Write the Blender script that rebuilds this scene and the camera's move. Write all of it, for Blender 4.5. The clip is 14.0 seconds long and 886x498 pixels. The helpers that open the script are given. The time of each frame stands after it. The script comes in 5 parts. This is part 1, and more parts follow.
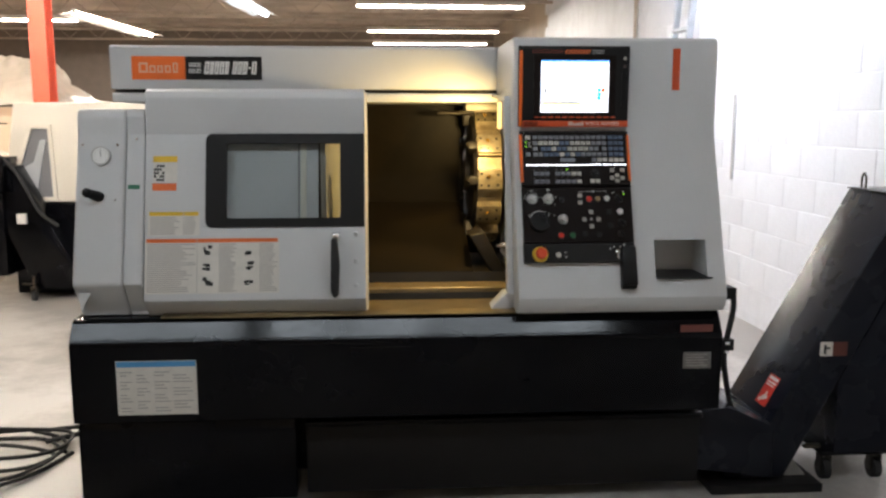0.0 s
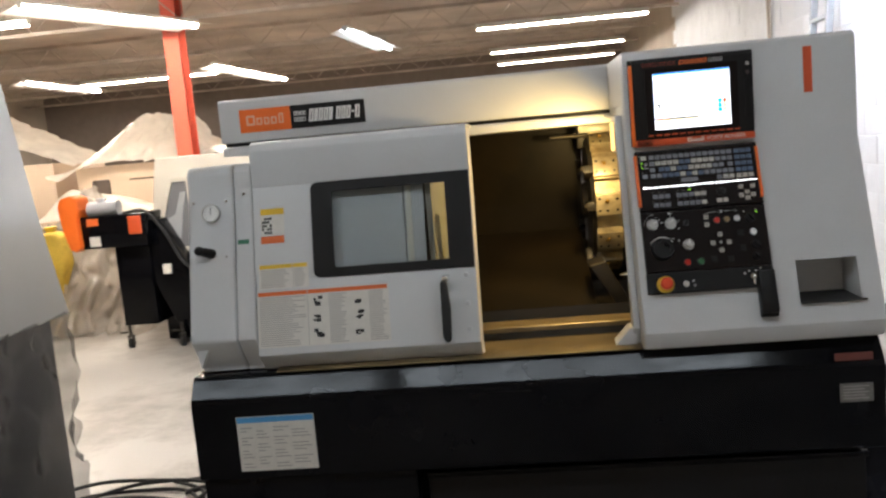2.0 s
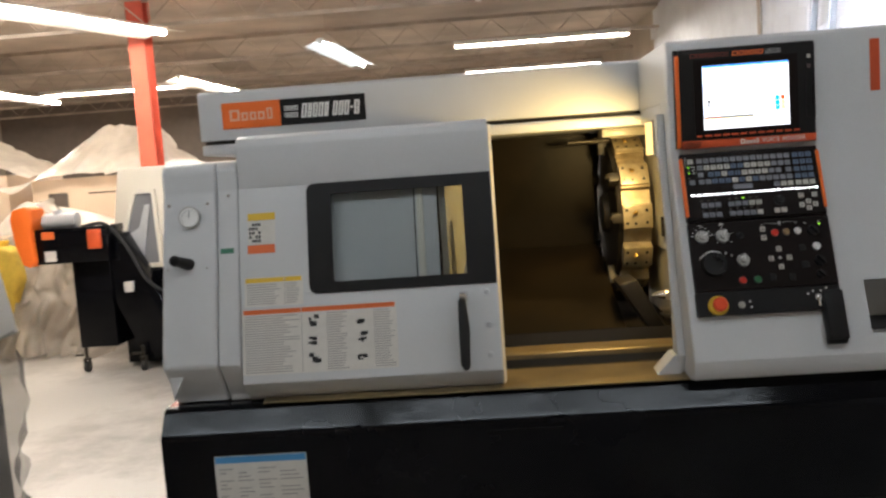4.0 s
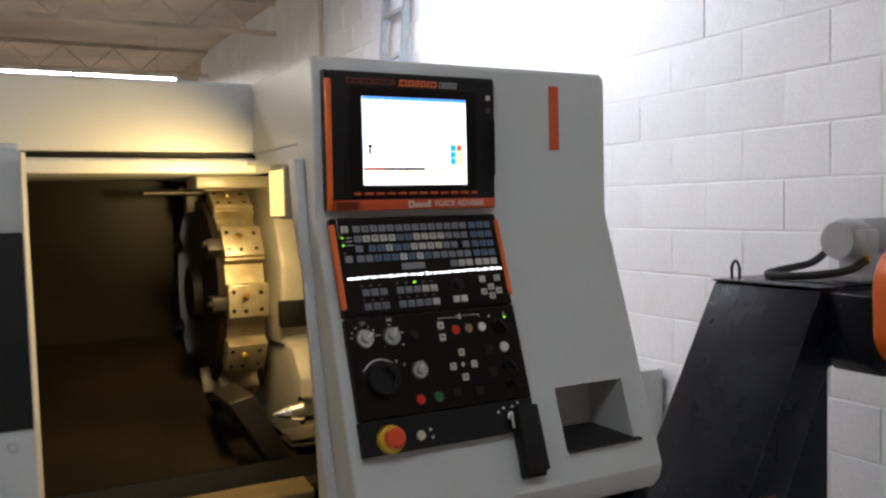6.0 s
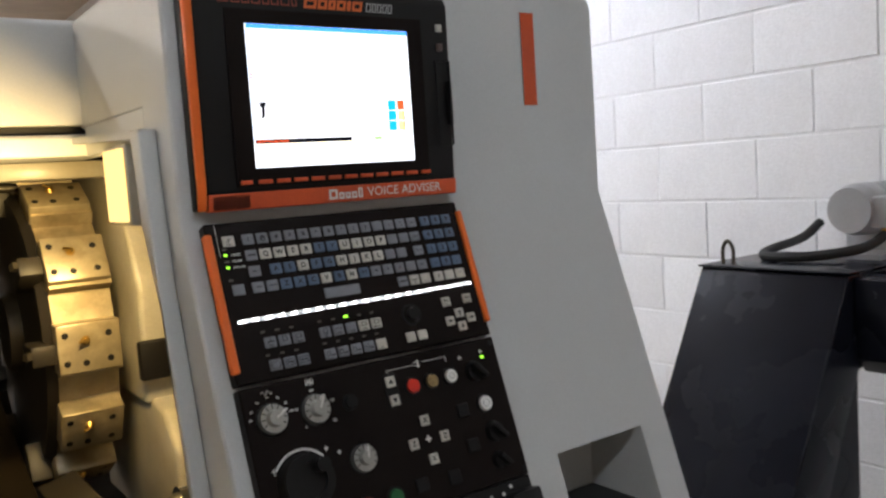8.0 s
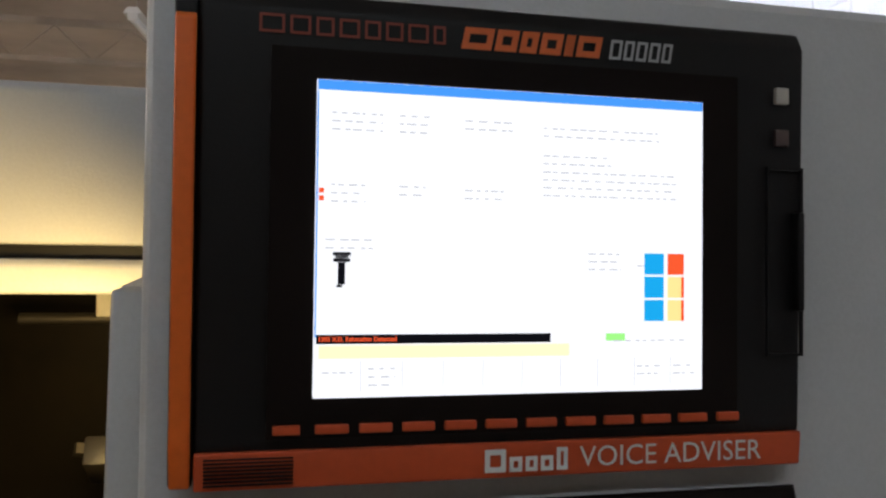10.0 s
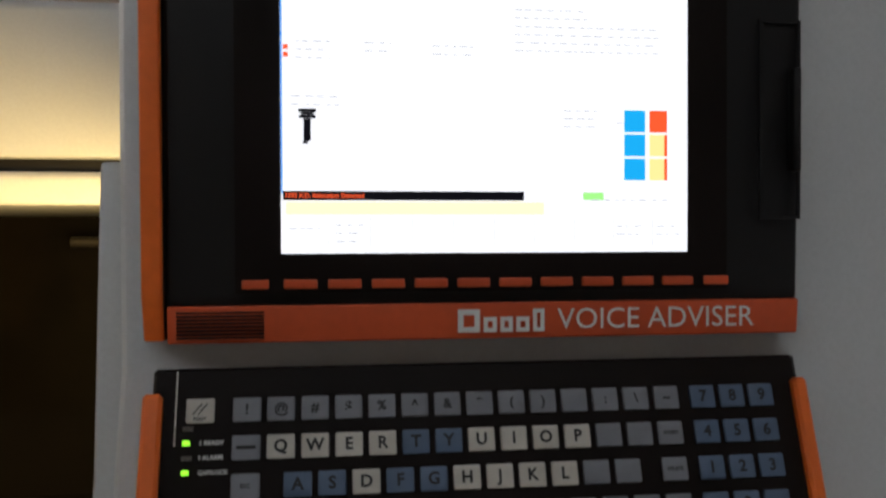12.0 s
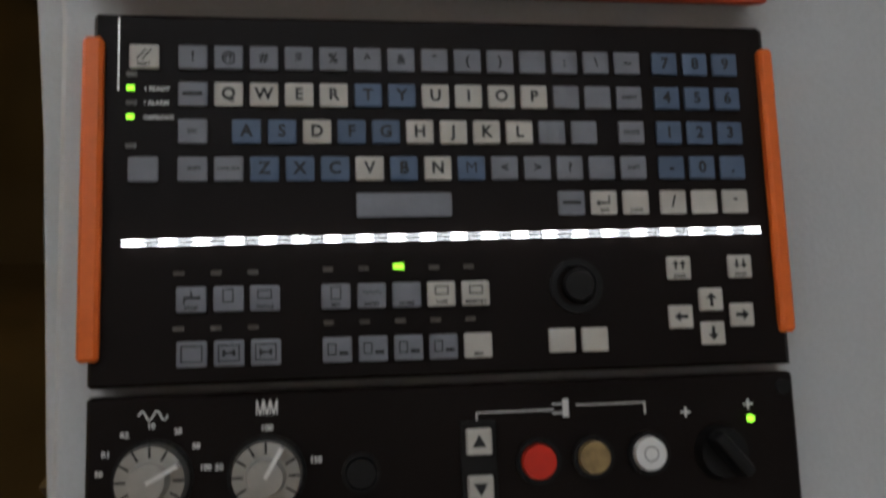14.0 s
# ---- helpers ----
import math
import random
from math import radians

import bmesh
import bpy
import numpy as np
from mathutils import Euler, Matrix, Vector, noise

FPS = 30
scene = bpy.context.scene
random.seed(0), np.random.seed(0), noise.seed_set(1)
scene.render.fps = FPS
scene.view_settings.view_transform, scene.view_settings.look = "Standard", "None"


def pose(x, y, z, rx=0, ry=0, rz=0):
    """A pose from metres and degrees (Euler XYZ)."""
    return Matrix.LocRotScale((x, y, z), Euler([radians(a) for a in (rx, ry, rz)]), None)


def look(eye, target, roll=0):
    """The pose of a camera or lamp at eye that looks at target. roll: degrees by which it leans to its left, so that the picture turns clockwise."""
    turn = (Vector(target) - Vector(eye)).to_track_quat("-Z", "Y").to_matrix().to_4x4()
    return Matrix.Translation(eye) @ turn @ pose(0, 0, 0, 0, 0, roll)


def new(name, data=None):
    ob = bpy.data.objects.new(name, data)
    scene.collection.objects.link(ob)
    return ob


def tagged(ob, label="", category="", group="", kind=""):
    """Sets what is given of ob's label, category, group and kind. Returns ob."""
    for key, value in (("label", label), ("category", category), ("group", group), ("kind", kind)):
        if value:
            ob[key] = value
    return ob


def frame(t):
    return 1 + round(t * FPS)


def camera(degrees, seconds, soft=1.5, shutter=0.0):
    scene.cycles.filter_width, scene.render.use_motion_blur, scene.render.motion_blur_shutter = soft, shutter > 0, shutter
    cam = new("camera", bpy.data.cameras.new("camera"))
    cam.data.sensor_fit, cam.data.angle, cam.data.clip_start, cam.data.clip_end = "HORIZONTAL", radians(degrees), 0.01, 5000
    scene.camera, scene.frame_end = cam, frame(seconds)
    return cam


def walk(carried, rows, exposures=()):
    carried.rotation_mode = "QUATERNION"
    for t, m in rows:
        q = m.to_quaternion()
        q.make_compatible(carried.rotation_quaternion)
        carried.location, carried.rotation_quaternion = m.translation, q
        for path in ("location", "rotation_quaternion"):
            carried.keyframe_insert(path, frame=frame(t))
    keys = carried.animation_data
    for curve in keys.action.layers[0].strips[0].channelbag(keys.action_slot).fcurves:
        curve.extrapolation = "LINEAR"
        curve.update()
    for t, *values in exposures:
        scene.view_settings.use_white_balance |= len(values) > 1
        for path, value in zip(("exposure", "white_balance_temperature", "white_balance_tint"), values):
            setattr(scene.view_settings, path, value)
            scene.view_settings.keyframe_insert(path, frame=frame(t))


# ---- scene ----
cam = camera(55.5, 14.0, soft=2.4, shutter=0.35)
PATH = [
    (0, (-0.696, -3.059, 1.418), (-0.556, -1.086, 1.121), -0.0),
    (0.5, (-0.7, -3.041, 1.422), (-0.628, -1.061, 1.147), 0.0),
    (1, (-0.689, -2.997, 1.423), (-0.692, -1.013, 1.173), -0.6),
    (1.5, (-0.64, -2.954, 1.441), (-0.744, -0.971, 1.204), -3.0),
    (2, (-0.585, -2.899, 1.463), (-0.781, -0.923, 1.223), -5.1),
    (2.2, (-0.572, -2.876, 1.463), (-0.795, -0.905, 1.212), -5.3),
    (4.3, (-0.801, -2.346, 1.383), (-0.834, -0.352, 1.228), -3.4),
    (4.5, (-0.776, -2.198, 1.379), (-0.727, -0.204, 1.241), -3.3),
    (5, (-0.725, -1.982, 1.394), (-0.309, -0.034, 1.21), -1.9),
    (5.5, (-0.802, -1.788, 1.384), (-0.032, 0.049, 1.207), -0.8),
    (6, (-0.817, -1.621, 1.41), (0.132, 0.136, 1.306), -1.3),
    (6.5, (-0.763, -1.442, 1.412), (0.276, 0.264, 1.311), -1.7),
    (7, (-0.686, -1.28, 1.417), (0.411, 0.39, 1.329), -2.0),
    (7.5, (-0.634, -1.14, 1.428), (0.523, 0.489, 1.341), -1.7),
    (8, (-0.573, -1.025, 1.431), (0.589, 0.594, 1.255), -3.8),
    (8.5, (-0.371, -0.716, 1.446), (0.660, 0.995, 1.405), -1.5),
    (9, (-0.188, -0.53, 1.527), (0.368, 1.391, 1.531), 1.3),
    (9.2, (-0.182, -0.488, 1.534), (0.343, 1.441, 1.571), 1.1),
    (11.3, (-0.108, -0.493, 1.499), (0.164, 1.488, 1.545), -0.3),
    (11.5, (-0.102, -0.497, 1.491), (0.155, 1.486, 1.513), -0.3),
    (12, (-0.094, -0.496, 1.464), (0.166, 1.487, 1.437), -0.2),
    (12.5, (-0.09, -0.491, 1.435), (0.185, 1.487, 1.322), 0.1),
    (13, (-0.086, -0.487, 1.42), (0.203, 1.478, 1.189), 0.5),
    (13.5, (-0.076, -0.488, 1.39), (0.201, 1.474, 1.124), 0.5),
    (14, (-0.072, -0.498, 1.354), (0.206, 1.443, 0.958), 0.7),
]
walk(cam, [(t, look(eye, target, roll)) for t, eye, target, roll in PATH], [(0, 0.06), (2, 0.0), (4.5, -0.08), (5, -0.32), (5.5, -0.45), (6.5, -0.28), (8, -0.17), (8.5, -0.32), (9, -1.0), (11.5, -0.95), (12, -0.9), (12.5, -1.0), (13, -1.35), (13.5, -1.3), (14, -0.38)])
# world: a closed workshop, no daylight
world = bpy.data.worlds.new("workshop_air")
scene.world = world
world.use_nodes = True
world.node_tree.nodes["Background"].inputs[0].default_value = (0.02, 0.02, 0.022, 1)
world.node_tree.nodes["Background"].inputs[1].default_value = 0.3

# ---- materials ----


def mat(name, col, rough=0.5, metal=0.0, var=0.12, scale=6.0, grain=0.04, gscale=180.0, bump=0.05, stain=None, amount=0.0, spec=0.5, edge=(0.48, 0.66)):
    """Painted or bare surface: large mottling, fine grain, optional stain colour, fine relief."""
    m = bpy.data.materials.new(name)
    m.use_nodes = True
    nt = m.node_tree
    b = nt.nodes["Principled BSDF"]
    tc = nt.nodes.new("ShaderNodeTexCoord")
    n1 = nt.nodes.new("ShaderNodeTexNoise")
    n1.inputs["Scale"].default_value = scale
    n1.inputs["Detail"].default_value = 6
    n2 = nt.nodes.new("ShaderNodeTexNoise")
    n2.inputs["Scale"].default_value = gscale
    n2.inputs["Detail"].default_value = 3
    for n in (n1, n2):
        nt.links.new(tc.outputs["Object"], n.inputs["Vector"])
    r1 = nt.nodes.new("ShaderNodeMapRange")
    r1.inputs["From Min"].default_value, r1.inputs["From Max"].default_value = 0.3, 0.7
    r1.inputs["To Min"].default_value, r1.inputs["To Max"].default_value = 1 - var, 1 + var * 0.4
    nt.links.new(n1.outputs["Fac"], r1.inputs["Value"])
    r2 = nt.nodes.new("ShaderNodeMapRange")
    r2.inputs["From Min"].default_value, r2.inputs["From Max"].default_value = 0.3, 0.7
    r2.inputs["To Min"].default_value, r2.inputs["To Max"].default_value = 1 - grain, 1 + grain
    nt.links.new(n2.outputs["Fac"], r2.inputs["Value"])
    mul = nt.nodes.new("ShaderNodeMath")
    mul.operation = "MULTIPLY"
    nt.links.new(r1.outputs[0], mul.inputs[0])
    nt.links.new(r2.outputs[0], mul.inputs[1])
    mix = nt.nodes.new("ShaderNodeVectorMath")
    mix.operation = "SCALE"
    mix.inputs[0].default_value = col
    nt.links.new(mul.outputs[0], mix.inputs["Scale"])
    out = mix.outputs[0]
    if stain:
        n3 = nt.nodes.new("ShaderNodeTexNoise")
        n3.inputs["Scale"].default_value = scale * 0.45
        n3.inputs["Detail"].default_value = 9
        n3.inputs["Roughness"].default_value = 0.65
        nt.links.new(tc.outputs["Object"], n3.inputs["Vector"])
        r3 = nt.nodes.new("ShaderNodeMapRange")
        r3.inputs["From Min"].default_value, r3.inputs["From Max"].default_value = edge
        r3.inputs["To Min"].default_value, r3.inputs["To Max"].default_value = 0, amount
        nt.links.new(n3.outputs["Fac"], r3.inputs["Value"])
        mc = nt.nodes.new("ShaderNodeMix")
        mc.data_type = "RGBA"
        mc.inputs[7].default_value = (*stain, 1)
        nt.links.new(r3.outputs[0], mc.inputs[0])
        nt.links.new(out, mc.inputs[6])
        out = mc.outputs[2]
    nt.links.new(out, b.inputs["Base Color"])
    rr = nt.nodes.new("ShaderNodeMapRange")
    rr.inputs["To Min"].default_value, rr.inputs["To Max"].default_value = max(rough - 0.08, 0.02), min(rough + 0.08, 1)
    nt.links.new(n1.outputs["Fac"], rr.inputs["Value"])
    nt.links.new(rr.outputs[0], b.inputs["Roughness"])
    b.inputs["Metallic"].default_value = metal
    b.inputs["Specular IOR Level"].default_value = spec
    if bump:
        bp = nt.nodes.new("ShaderNodeBump")
        bp.inputs["Strength"].default_value = bump
        bp.inputs["Distance"].default_value = 0.002
        nt.links.new(n2.outputs["Fac"], bp.inputs["Height"])
        nt.links.new(bp.outputs[0], b.inputs["Normal"])
    return m


def glow(name, col, strength):
    m = bpy.data.materials.new(name)
    m.use_nodes = True
    nt = m.node_tree
    nt.nodes.remove(nt.nodes["Principled BSDF"])
    e = nt.nodes.new("ShaderNodeEmission")
    e.inputs[0].default_value = (*col, 1)
    e.inputs[1].default_value = strength
    nt.links.new(e.outputs[0], nt.nodes["Material Output"].inputs[0])
    return m


def film_mat(name, col, alpha, rough=0.25):
    """Thin polythene sheet: part see-through, part milky, glossy folds."""
    m = bpy.data.materials.new(name)
    m.use_nodes = True
    nt = m.node_tree
    b = nt.nodes["Principled BSDF"]
    b.inputs["Base Color"].default_value = (*col, 1)
    b.inputs["Roughness"].default_value = rough
    tr = nt.nodes.new("ShaderNodeBsdfTranslucent")
    tr.inputs[0].default_value = (*col, 1)
    mx = nt.nodes.new("ShaderNodeMixShader")
    mx.inputs[0].default_value = 0.35
    nt.links.new(b.outputs[0], mx.inputs[1])
    nt.links.new(tr.outputs[0], mx.inputs[2])
    tp = nt.nodes.new("ShaderNodeBsdfTransparent")
    n = nt.nodes.new("ShaderNodeTexNoise")
    n.inputs["Scale"].default_value = 5
    tc = nt.nodes.new("ShaderNodeTexCoord")
    nt.links.new(tc.outputs["Object"], n.inputs["Vector"])
    r = nt.nodes.new("ShaderNodeMapRange")
    r.inputs["To Min"].default_value, r.inputs["To Max"].default_value = alpha - 0.15, min(alpha + 0.15, 1)
    nt.links.new(n.outputs["Fac"], r.inputs["Value"])
    m2 = nt.nodes.new("ShaderNodeMixShader")
    nt.links.new(r.outputs[0], m2.inputs[0])
    nt.links.new(tp.outputs[0], m2.inputs[1])
    nt.links.new(mx.outputs[0], m2.inputs[2])
    nt.links.new(m2.outputs[0], nt.nodes["Material Output"].inputs[0])
    bp = nt.nodes.new("ShaderNodeBump")
    bp.inputs["Strength"].default_value = 0.3
    bp.inputs["Distance"].default_value = 0.02
    nt.links.new(n.outputs["Fac"], bp.inputs["Height"])
    nt.links.new(bp.outputs[0], b.inputs["Normal"])
    return m


GREY = mat("grey_powder_coat", (0.56, 0.565, 0.565), 0.42, var=0.05, scale=3, grain=0.03, gscale=320, bump=0.12)
BROWN_SHEET = mat("oil_browned_steel", (0.29, 0.215, 0.11), 0.36, 0.4, var=0.35, scale=6, stain=(0.075, 0.055, 0.03), amount=0.75)
GREY_IN = mat("oily_grey_paint", (0.50, 0.47, 0.40), 0.35, var=0.25, scale=5, stain=(0.22, 0.17, 0.09), amount=0.5)
BLACK = mat("black_gloss_paint", (0.0030, 0.0031, 0.0042), 0.12, var=0.3, scale=4, bump=0.5, gscale=6, stain=(0.005, 0.005, 0.007), amount=0.5, spec=0.15)
CHUTE = mat("blue_black_sheet_paint", (0.0085, 0.0095, 0.0155), 0.27, var=0.3, scale=4, bump=0.12, gscale=10, stain=(0.009, 0.010, 0.014), amount=0.5, spec=0.20)
TURRET = mat("oily_turret_steel", (0.40, 0.33, 0.215), 0.40, 0.55, var=0.35, scale=14, stain=(0.13, 0.095, 0.05), amount=0.75)
# near-black iron; grooves and turret bay hold their shade in this colour
NEAR_BLACK = mat("near_black_iron", (0.020, 0.016, 0.012), 0.5, 0.2, var=0.4, scale=7, stain=(0.010, 0.008, 0.006), amount=0.7)
LENS = glow("yellow_lamp_lens", (1.0, 0.66, 0.22), 2.2)
BLACKM = mat("black_matt_plastic", (0.008, 0.007, 0.007), 0.5, var=0.2, scale=10, gscale=500, bump=0.08, spec=0.25)
PANEL = mat("dark_brown_panel_film", (0.0115, 0.0078, 0.0068), 0.45, var=0.25, scale=8, gscale=700, bump=0.05, spec=0.09)
RUBBER = mat("black_rubber", (0.015, 0.015, 0.015), 0.7, var=0.2)
ORANGE = mat("orange_plastic", (0.84, 0.15, 0.012), 0.5, var=0.08, scale=8)
ORANGE_D = mat("orange_worn_plate", (0.62, 0.085, 0.02), 0.5, var=0.15, scale=10)
RED_PAINT = mat("red_steel_paint", (0.62, 0.10, 0.055), 0.5, var=0.2, scale=3, stain=(0.3, 0.08, 0.05), amount=0.3)
STEEL = mat("bare_steel", (0.56, 0.53, 0.47), 0.32, 1.0, var=0.25, scale=12, stain=(0.25, 0.2, 0.13), amount=0.4)
DARK_STEEL = mat("oil_blackened_steel", (0.065, 0.056, 0.045), 0.42, 0.6, var=0.4, scale=5, stain=(0.03, 0.025, 0.018), amount=0.8)
# oily brown metal; the unlit working space's shade is put into the colour
SHEET = mat("oily_shaded_sheet", (0.013, 0.010, 0.0065), 0.40, 0.0, var=0.4, scale=4, stain=(0.024, 0.016, 0.008), amount=0.7, spec=0.07)
BRASS = mat("brass", (0.75, 0.5, 0.15), 0.25, 1.0)
CHROME = mat("chrome", (0.75, 0.75, 0.74), 0.12, 1.0, var=0.05)
ALU = mat("turned_aluminium", (0.46, 0.45, 0.42), 0.4, 0.85, var=0.1, scale=40)
WHITE = mat("white_print", (0.78, 0.77, 0.74), 0.5, var=0.05)
PAPER = mat("label_paper", (0.64, 0.61, 0.555), 0.55, var=0.06, scale=30)
INK = mat("printed_grey_lines", (0.33, 0.315, 0.30), 0.6, var=0.1, scale=60)
INKD = mat("black_ink", (0.012, 0.012, 0.013), 0.6, var=0.1)
YELLOW = mat("yellow_label", (0.72, 0.46, 0.03), 0.5, var=0.06)
LABEL_RED = mat("orange_red_label", (0.70, 0.14, 0.03), 0.5, var=0.06)
RED = mat("red_button", (0.62, 0.03, 0.015), 0.35, var=0.05)
GREEN = mat("dark_green_button", (0.02, 0.12, 0.04), 0.4, var=0.05)
GREEN_L = mat("green_label", (0.03, 0.16, 0.09), 0.5, var=0.05)
AMBER = mat("worn_amber_button", (0.36, 0.24, 0.10), 0.45, var=0.5, scale=90)
BLUE_L = mat("blue_label", (0.07, 0.28, 0.55), 0.5, var=0.05)
KEY_IVORY = mat("ivory_key", (0.54, 0.51, 0.45), 0.5, var=0.07, scale=30)
KEY_GREY = mat("grey_key", (0.20, 0.205, 0.23), 0.5, var=0.07, scale=30)
KEY_BLUE = mat("blue_key", (0.085, 0.128, 0.205), 0.5, var=0.07, scale=30)
BEIGE = mat("beige_machine_paint", (0.60, 0.45, 0.32), 0.5, var=0.08, scale=2)
CREAM = mat("cream_machine_paint", (0.74, 0.68, 0.58), 0.45, var=0.06, scale=2)
GREY_MOTOR = mat("grey_motor_paint", (0.42, 0.43, 0.44), 0.4, var=0.1, scale=9)
BLOCK = mat("white_painted_block", (0.78, 0.80, 0.835), 0.6, var=0.07, scale=5, grain=0.06, gscale=140, bump=0.55, stain=(0.55, 0.56, 0.58), amount=0.25)
# block_tone: each block a shade apart
bn = BLOCK.node_tree
oi = bn.nodes.new("ShaderNodeObjectInfo")
br = bn.nodes.new("ShaderNodeMapRange")
br.inputs["To Min"].default_value, br.inputs["To Max"].default_value = 0.93, 1.03
bn.links.new(oi.outputs["Random"], br.inputs["Value"])
bs = bn.nodes.new("ShaderNodeVectorMath")
bs.operation = "SCALE"
bp_in = bn.nodes["Principled BSDF"].inputs["Base Color"]
bn.links.new(bp_in.links[0].from_socket, bs.inputs[0])
bn.links.new(br.outputs[0], bs.inputs["Scale"])
bn.links.new(bs.outputs[0], bp_in)
MORTAR = mat("painted_mortar", (0.75, 0.77, 0.80), 0.8, var=0.1, scale=8, bump=0.4)
PLAIN_WALL = mat("tan_plaster", (0.50, 0.43, 0.35), 0.8, var=0.12, scale=1.5, bump=0.2)
# deck and joist colours are paler than the steel: lamp haze put in
CEIL = mat("hazed_roof_deck", (0.50, 0.42, 0.35), 0.85, var=0.3, scale=1.2, bump=0.1)
JOIST = mat("hazed_roof_steel", (0.46, 0.39, 0.325), 0.7, var=0.3, scale=3)
CONCRETE = mat("worn_concrete", (0.33, 0.305, 0.275), 0.36, var=0.2, scale=1.3, grain=0.08, gscale=60, bump=0.2, stain=(0.54, 0.51, 0.47), amount=0.75, edge=(0.47, 0.56))
FIXTURE = mat("white_lamp_housing", (0.72, 0.70, 0.66), 0.45, var=0.05)
LADDER = mat("weathered_aluminium", (0.50, 0.54, 0.58), 0.4, 0.6, var=0.2)
FILM = film_mat("milky_polythene", (0.86, 0.80, 0.70), 0.80)
FILM_G = film_mat("dusty_polythene", (0.62, 0.56, 0.49), 0.58, 0.12)
TUBE = glow("fluorescent_tube", (1.0, 0.93, 0.83), 125.0)
TUBE_L = glow("bright_warm_tube", (1.0, 0.89, 0.76), 230.0)
TUBE_F = glow("unseen_aisle_tube", (0.83, 0.92, 1.0), 28.0)
TUBE_W = glow("unseen_wall_tube", (0.84, 0.88, 1.0), 116.0)
TUBE_C = glow("cool_fluorescent_tube", (0.72, 0.87, 1.0), 60.0)
SCREEN = glow("lcd_white", (0.92, 0.94, 1.0), 2.4)
LED_W = glow("white_led", (0.92, 0.96, 1.0), 13.0)
LED_D = glow("led_strip_base", (0.9, 0.95, 1.0), 4.0)
LED_G = glow("green_led", (0.35, 1.0, 0.05), 2.6)
UI = {
    "blue": glow("lcd_blue", (0.01, 0.36, 0.78), 2.3), "sky": glow("lcd_title_blue", (0.06, 0.30, 0.90), 2.3),
    "red": glow("lcd_red", (0.90, 0.10, 0.03), 2.2), "amber": glow("lcd_amber", (1.0, 0.66, 0.26), 2.6),
    "black": glow("lcd_black", (0.02, 0.02, 0.03), 0.5), "line": glow("lcd_grey", (0.66, 0.67, 0.72), 1.9),
    "pale": glow("lcd_pale_yellow", (1.0, 0.82, 0.46), 2.8), "green": glow("lcd_green", (0.32, 0.85, 0.22), 2.4),
}
GLASS = bpy.data.materials.new("clear_window_pane")
GLASS.use_nodes = True
_nt = GLASS.node_tree
_b = _nt.nodes["Principled BSDF"]
_b.inputs["Base Color"].default_value = (0.02, 0.02, 0.02, 1)
_b.inputs["Roughness"].default_value = 0.08
_t = _nt.nodes.new("ShaderNodeBsdfTransparent")
_t.inputs[0].default_value = (0.90, 0.92, 0.92, 1)
_f = _nt.nodes.new("ShaderNodeMixShader")
_f.inputs[0].default_value = 0.12
_nt.links.new(_t.outputs[0], _f.inputs[1])
_nt.links.new(_b.outputs[0], _f.inputs[2])
_nt.links.new(_f.outputs[0], _nt.nodes["Material Output"].inputs[0])

# ---- mesh helpers ----


def bm_new():
    return bmesh.new()


def add_box(bm, x0, x1, y0, y1, z0, z1, bevel=0.0, seg=2):
    r = bmesh.ops.create_cube(bm, size=1.0, matrix=Matrix.Translation(((x0 + x1) / 2, (y0 + y1) / 2, (z0 + z1) / 2)) @ Matrix.Diagonal((x1 - x0, y1 - y0, z1 - z0, 1)))
    if bevel:
        vs = set(r["verts"])
        es = [e for e in bm.edges if e.verts[0] in vs and e.verts[1] in vs]
        bmesh.ops.bevel(bm, geom=es, offset=bevel, segments=seg, affect="EDGES", profile=0.5)
    return bm


def box(x0, x1, y0, y1, z0, z1, bevel=0.0, seg=2):
    return add_box(bm_new(), x0, x1, y0, y1, z0, z1, bevel, seg)


def add_prism(bm, prof, a, b, axis="x", bevel=0.0, seg=3):
    """A closed outline drawn out along an axis. prof: the two other coordinates, in the order of the axes."""
    def place(p, s):
        return {"x": (s, p[0], p[1]), "y": (p[0], s, p[1]), "z": (p[0], p[1], s)}[axis]
    v0 = [bm.verts.new(place(p, a)) for p in prof]
    v1 = [bm.verts.new(place(p, b)) for p in prof]
    n = len(prof)
    fs = [bm.faces.new(v0), bm.faces.new(v1)]
    fs += [bm.faces.new((v0[i], v0[(i + 1) % n], v1[(i + 1) % n], v1[i])) for i in range(n)]
    bmesh.ops.recalc_face_normals(bm, faces=fs)
    if bevel:
        es = list({e for f in fs for e in f.edges})
        bmesh.ops.bevel(bm, geom=es, offset=bevel, segments=seg, affect="EDGES", profile=0.5)
    return bm


def prism(prof, a, b, axis="x", bevel=0.0, seg=3):
    return add_prism(bm_new(), prof, a, b, axis, bevel, seg)


def add_cyl(bm, p, q, r0, r1=None, seg=24, caps=True):
    p, q = Vector(p), Vector(q)
    m = Matrix.Translation((p + q) / 2) @ (q - p).to_track_quat("Z", "Y").to_matrix().to_4x4()
    bmesh.ops.create_cone(bm, cap_ends=caps, segments=seg, radius1=r0, radius2=r0 if r1 is None else r1, depth=(q - p).length, matrix=m)
    return bm


def cyl(p, q, r0, r1=None, seg=24):
    return add_cyl(bm_new(), p, q, r0, r1, seg)


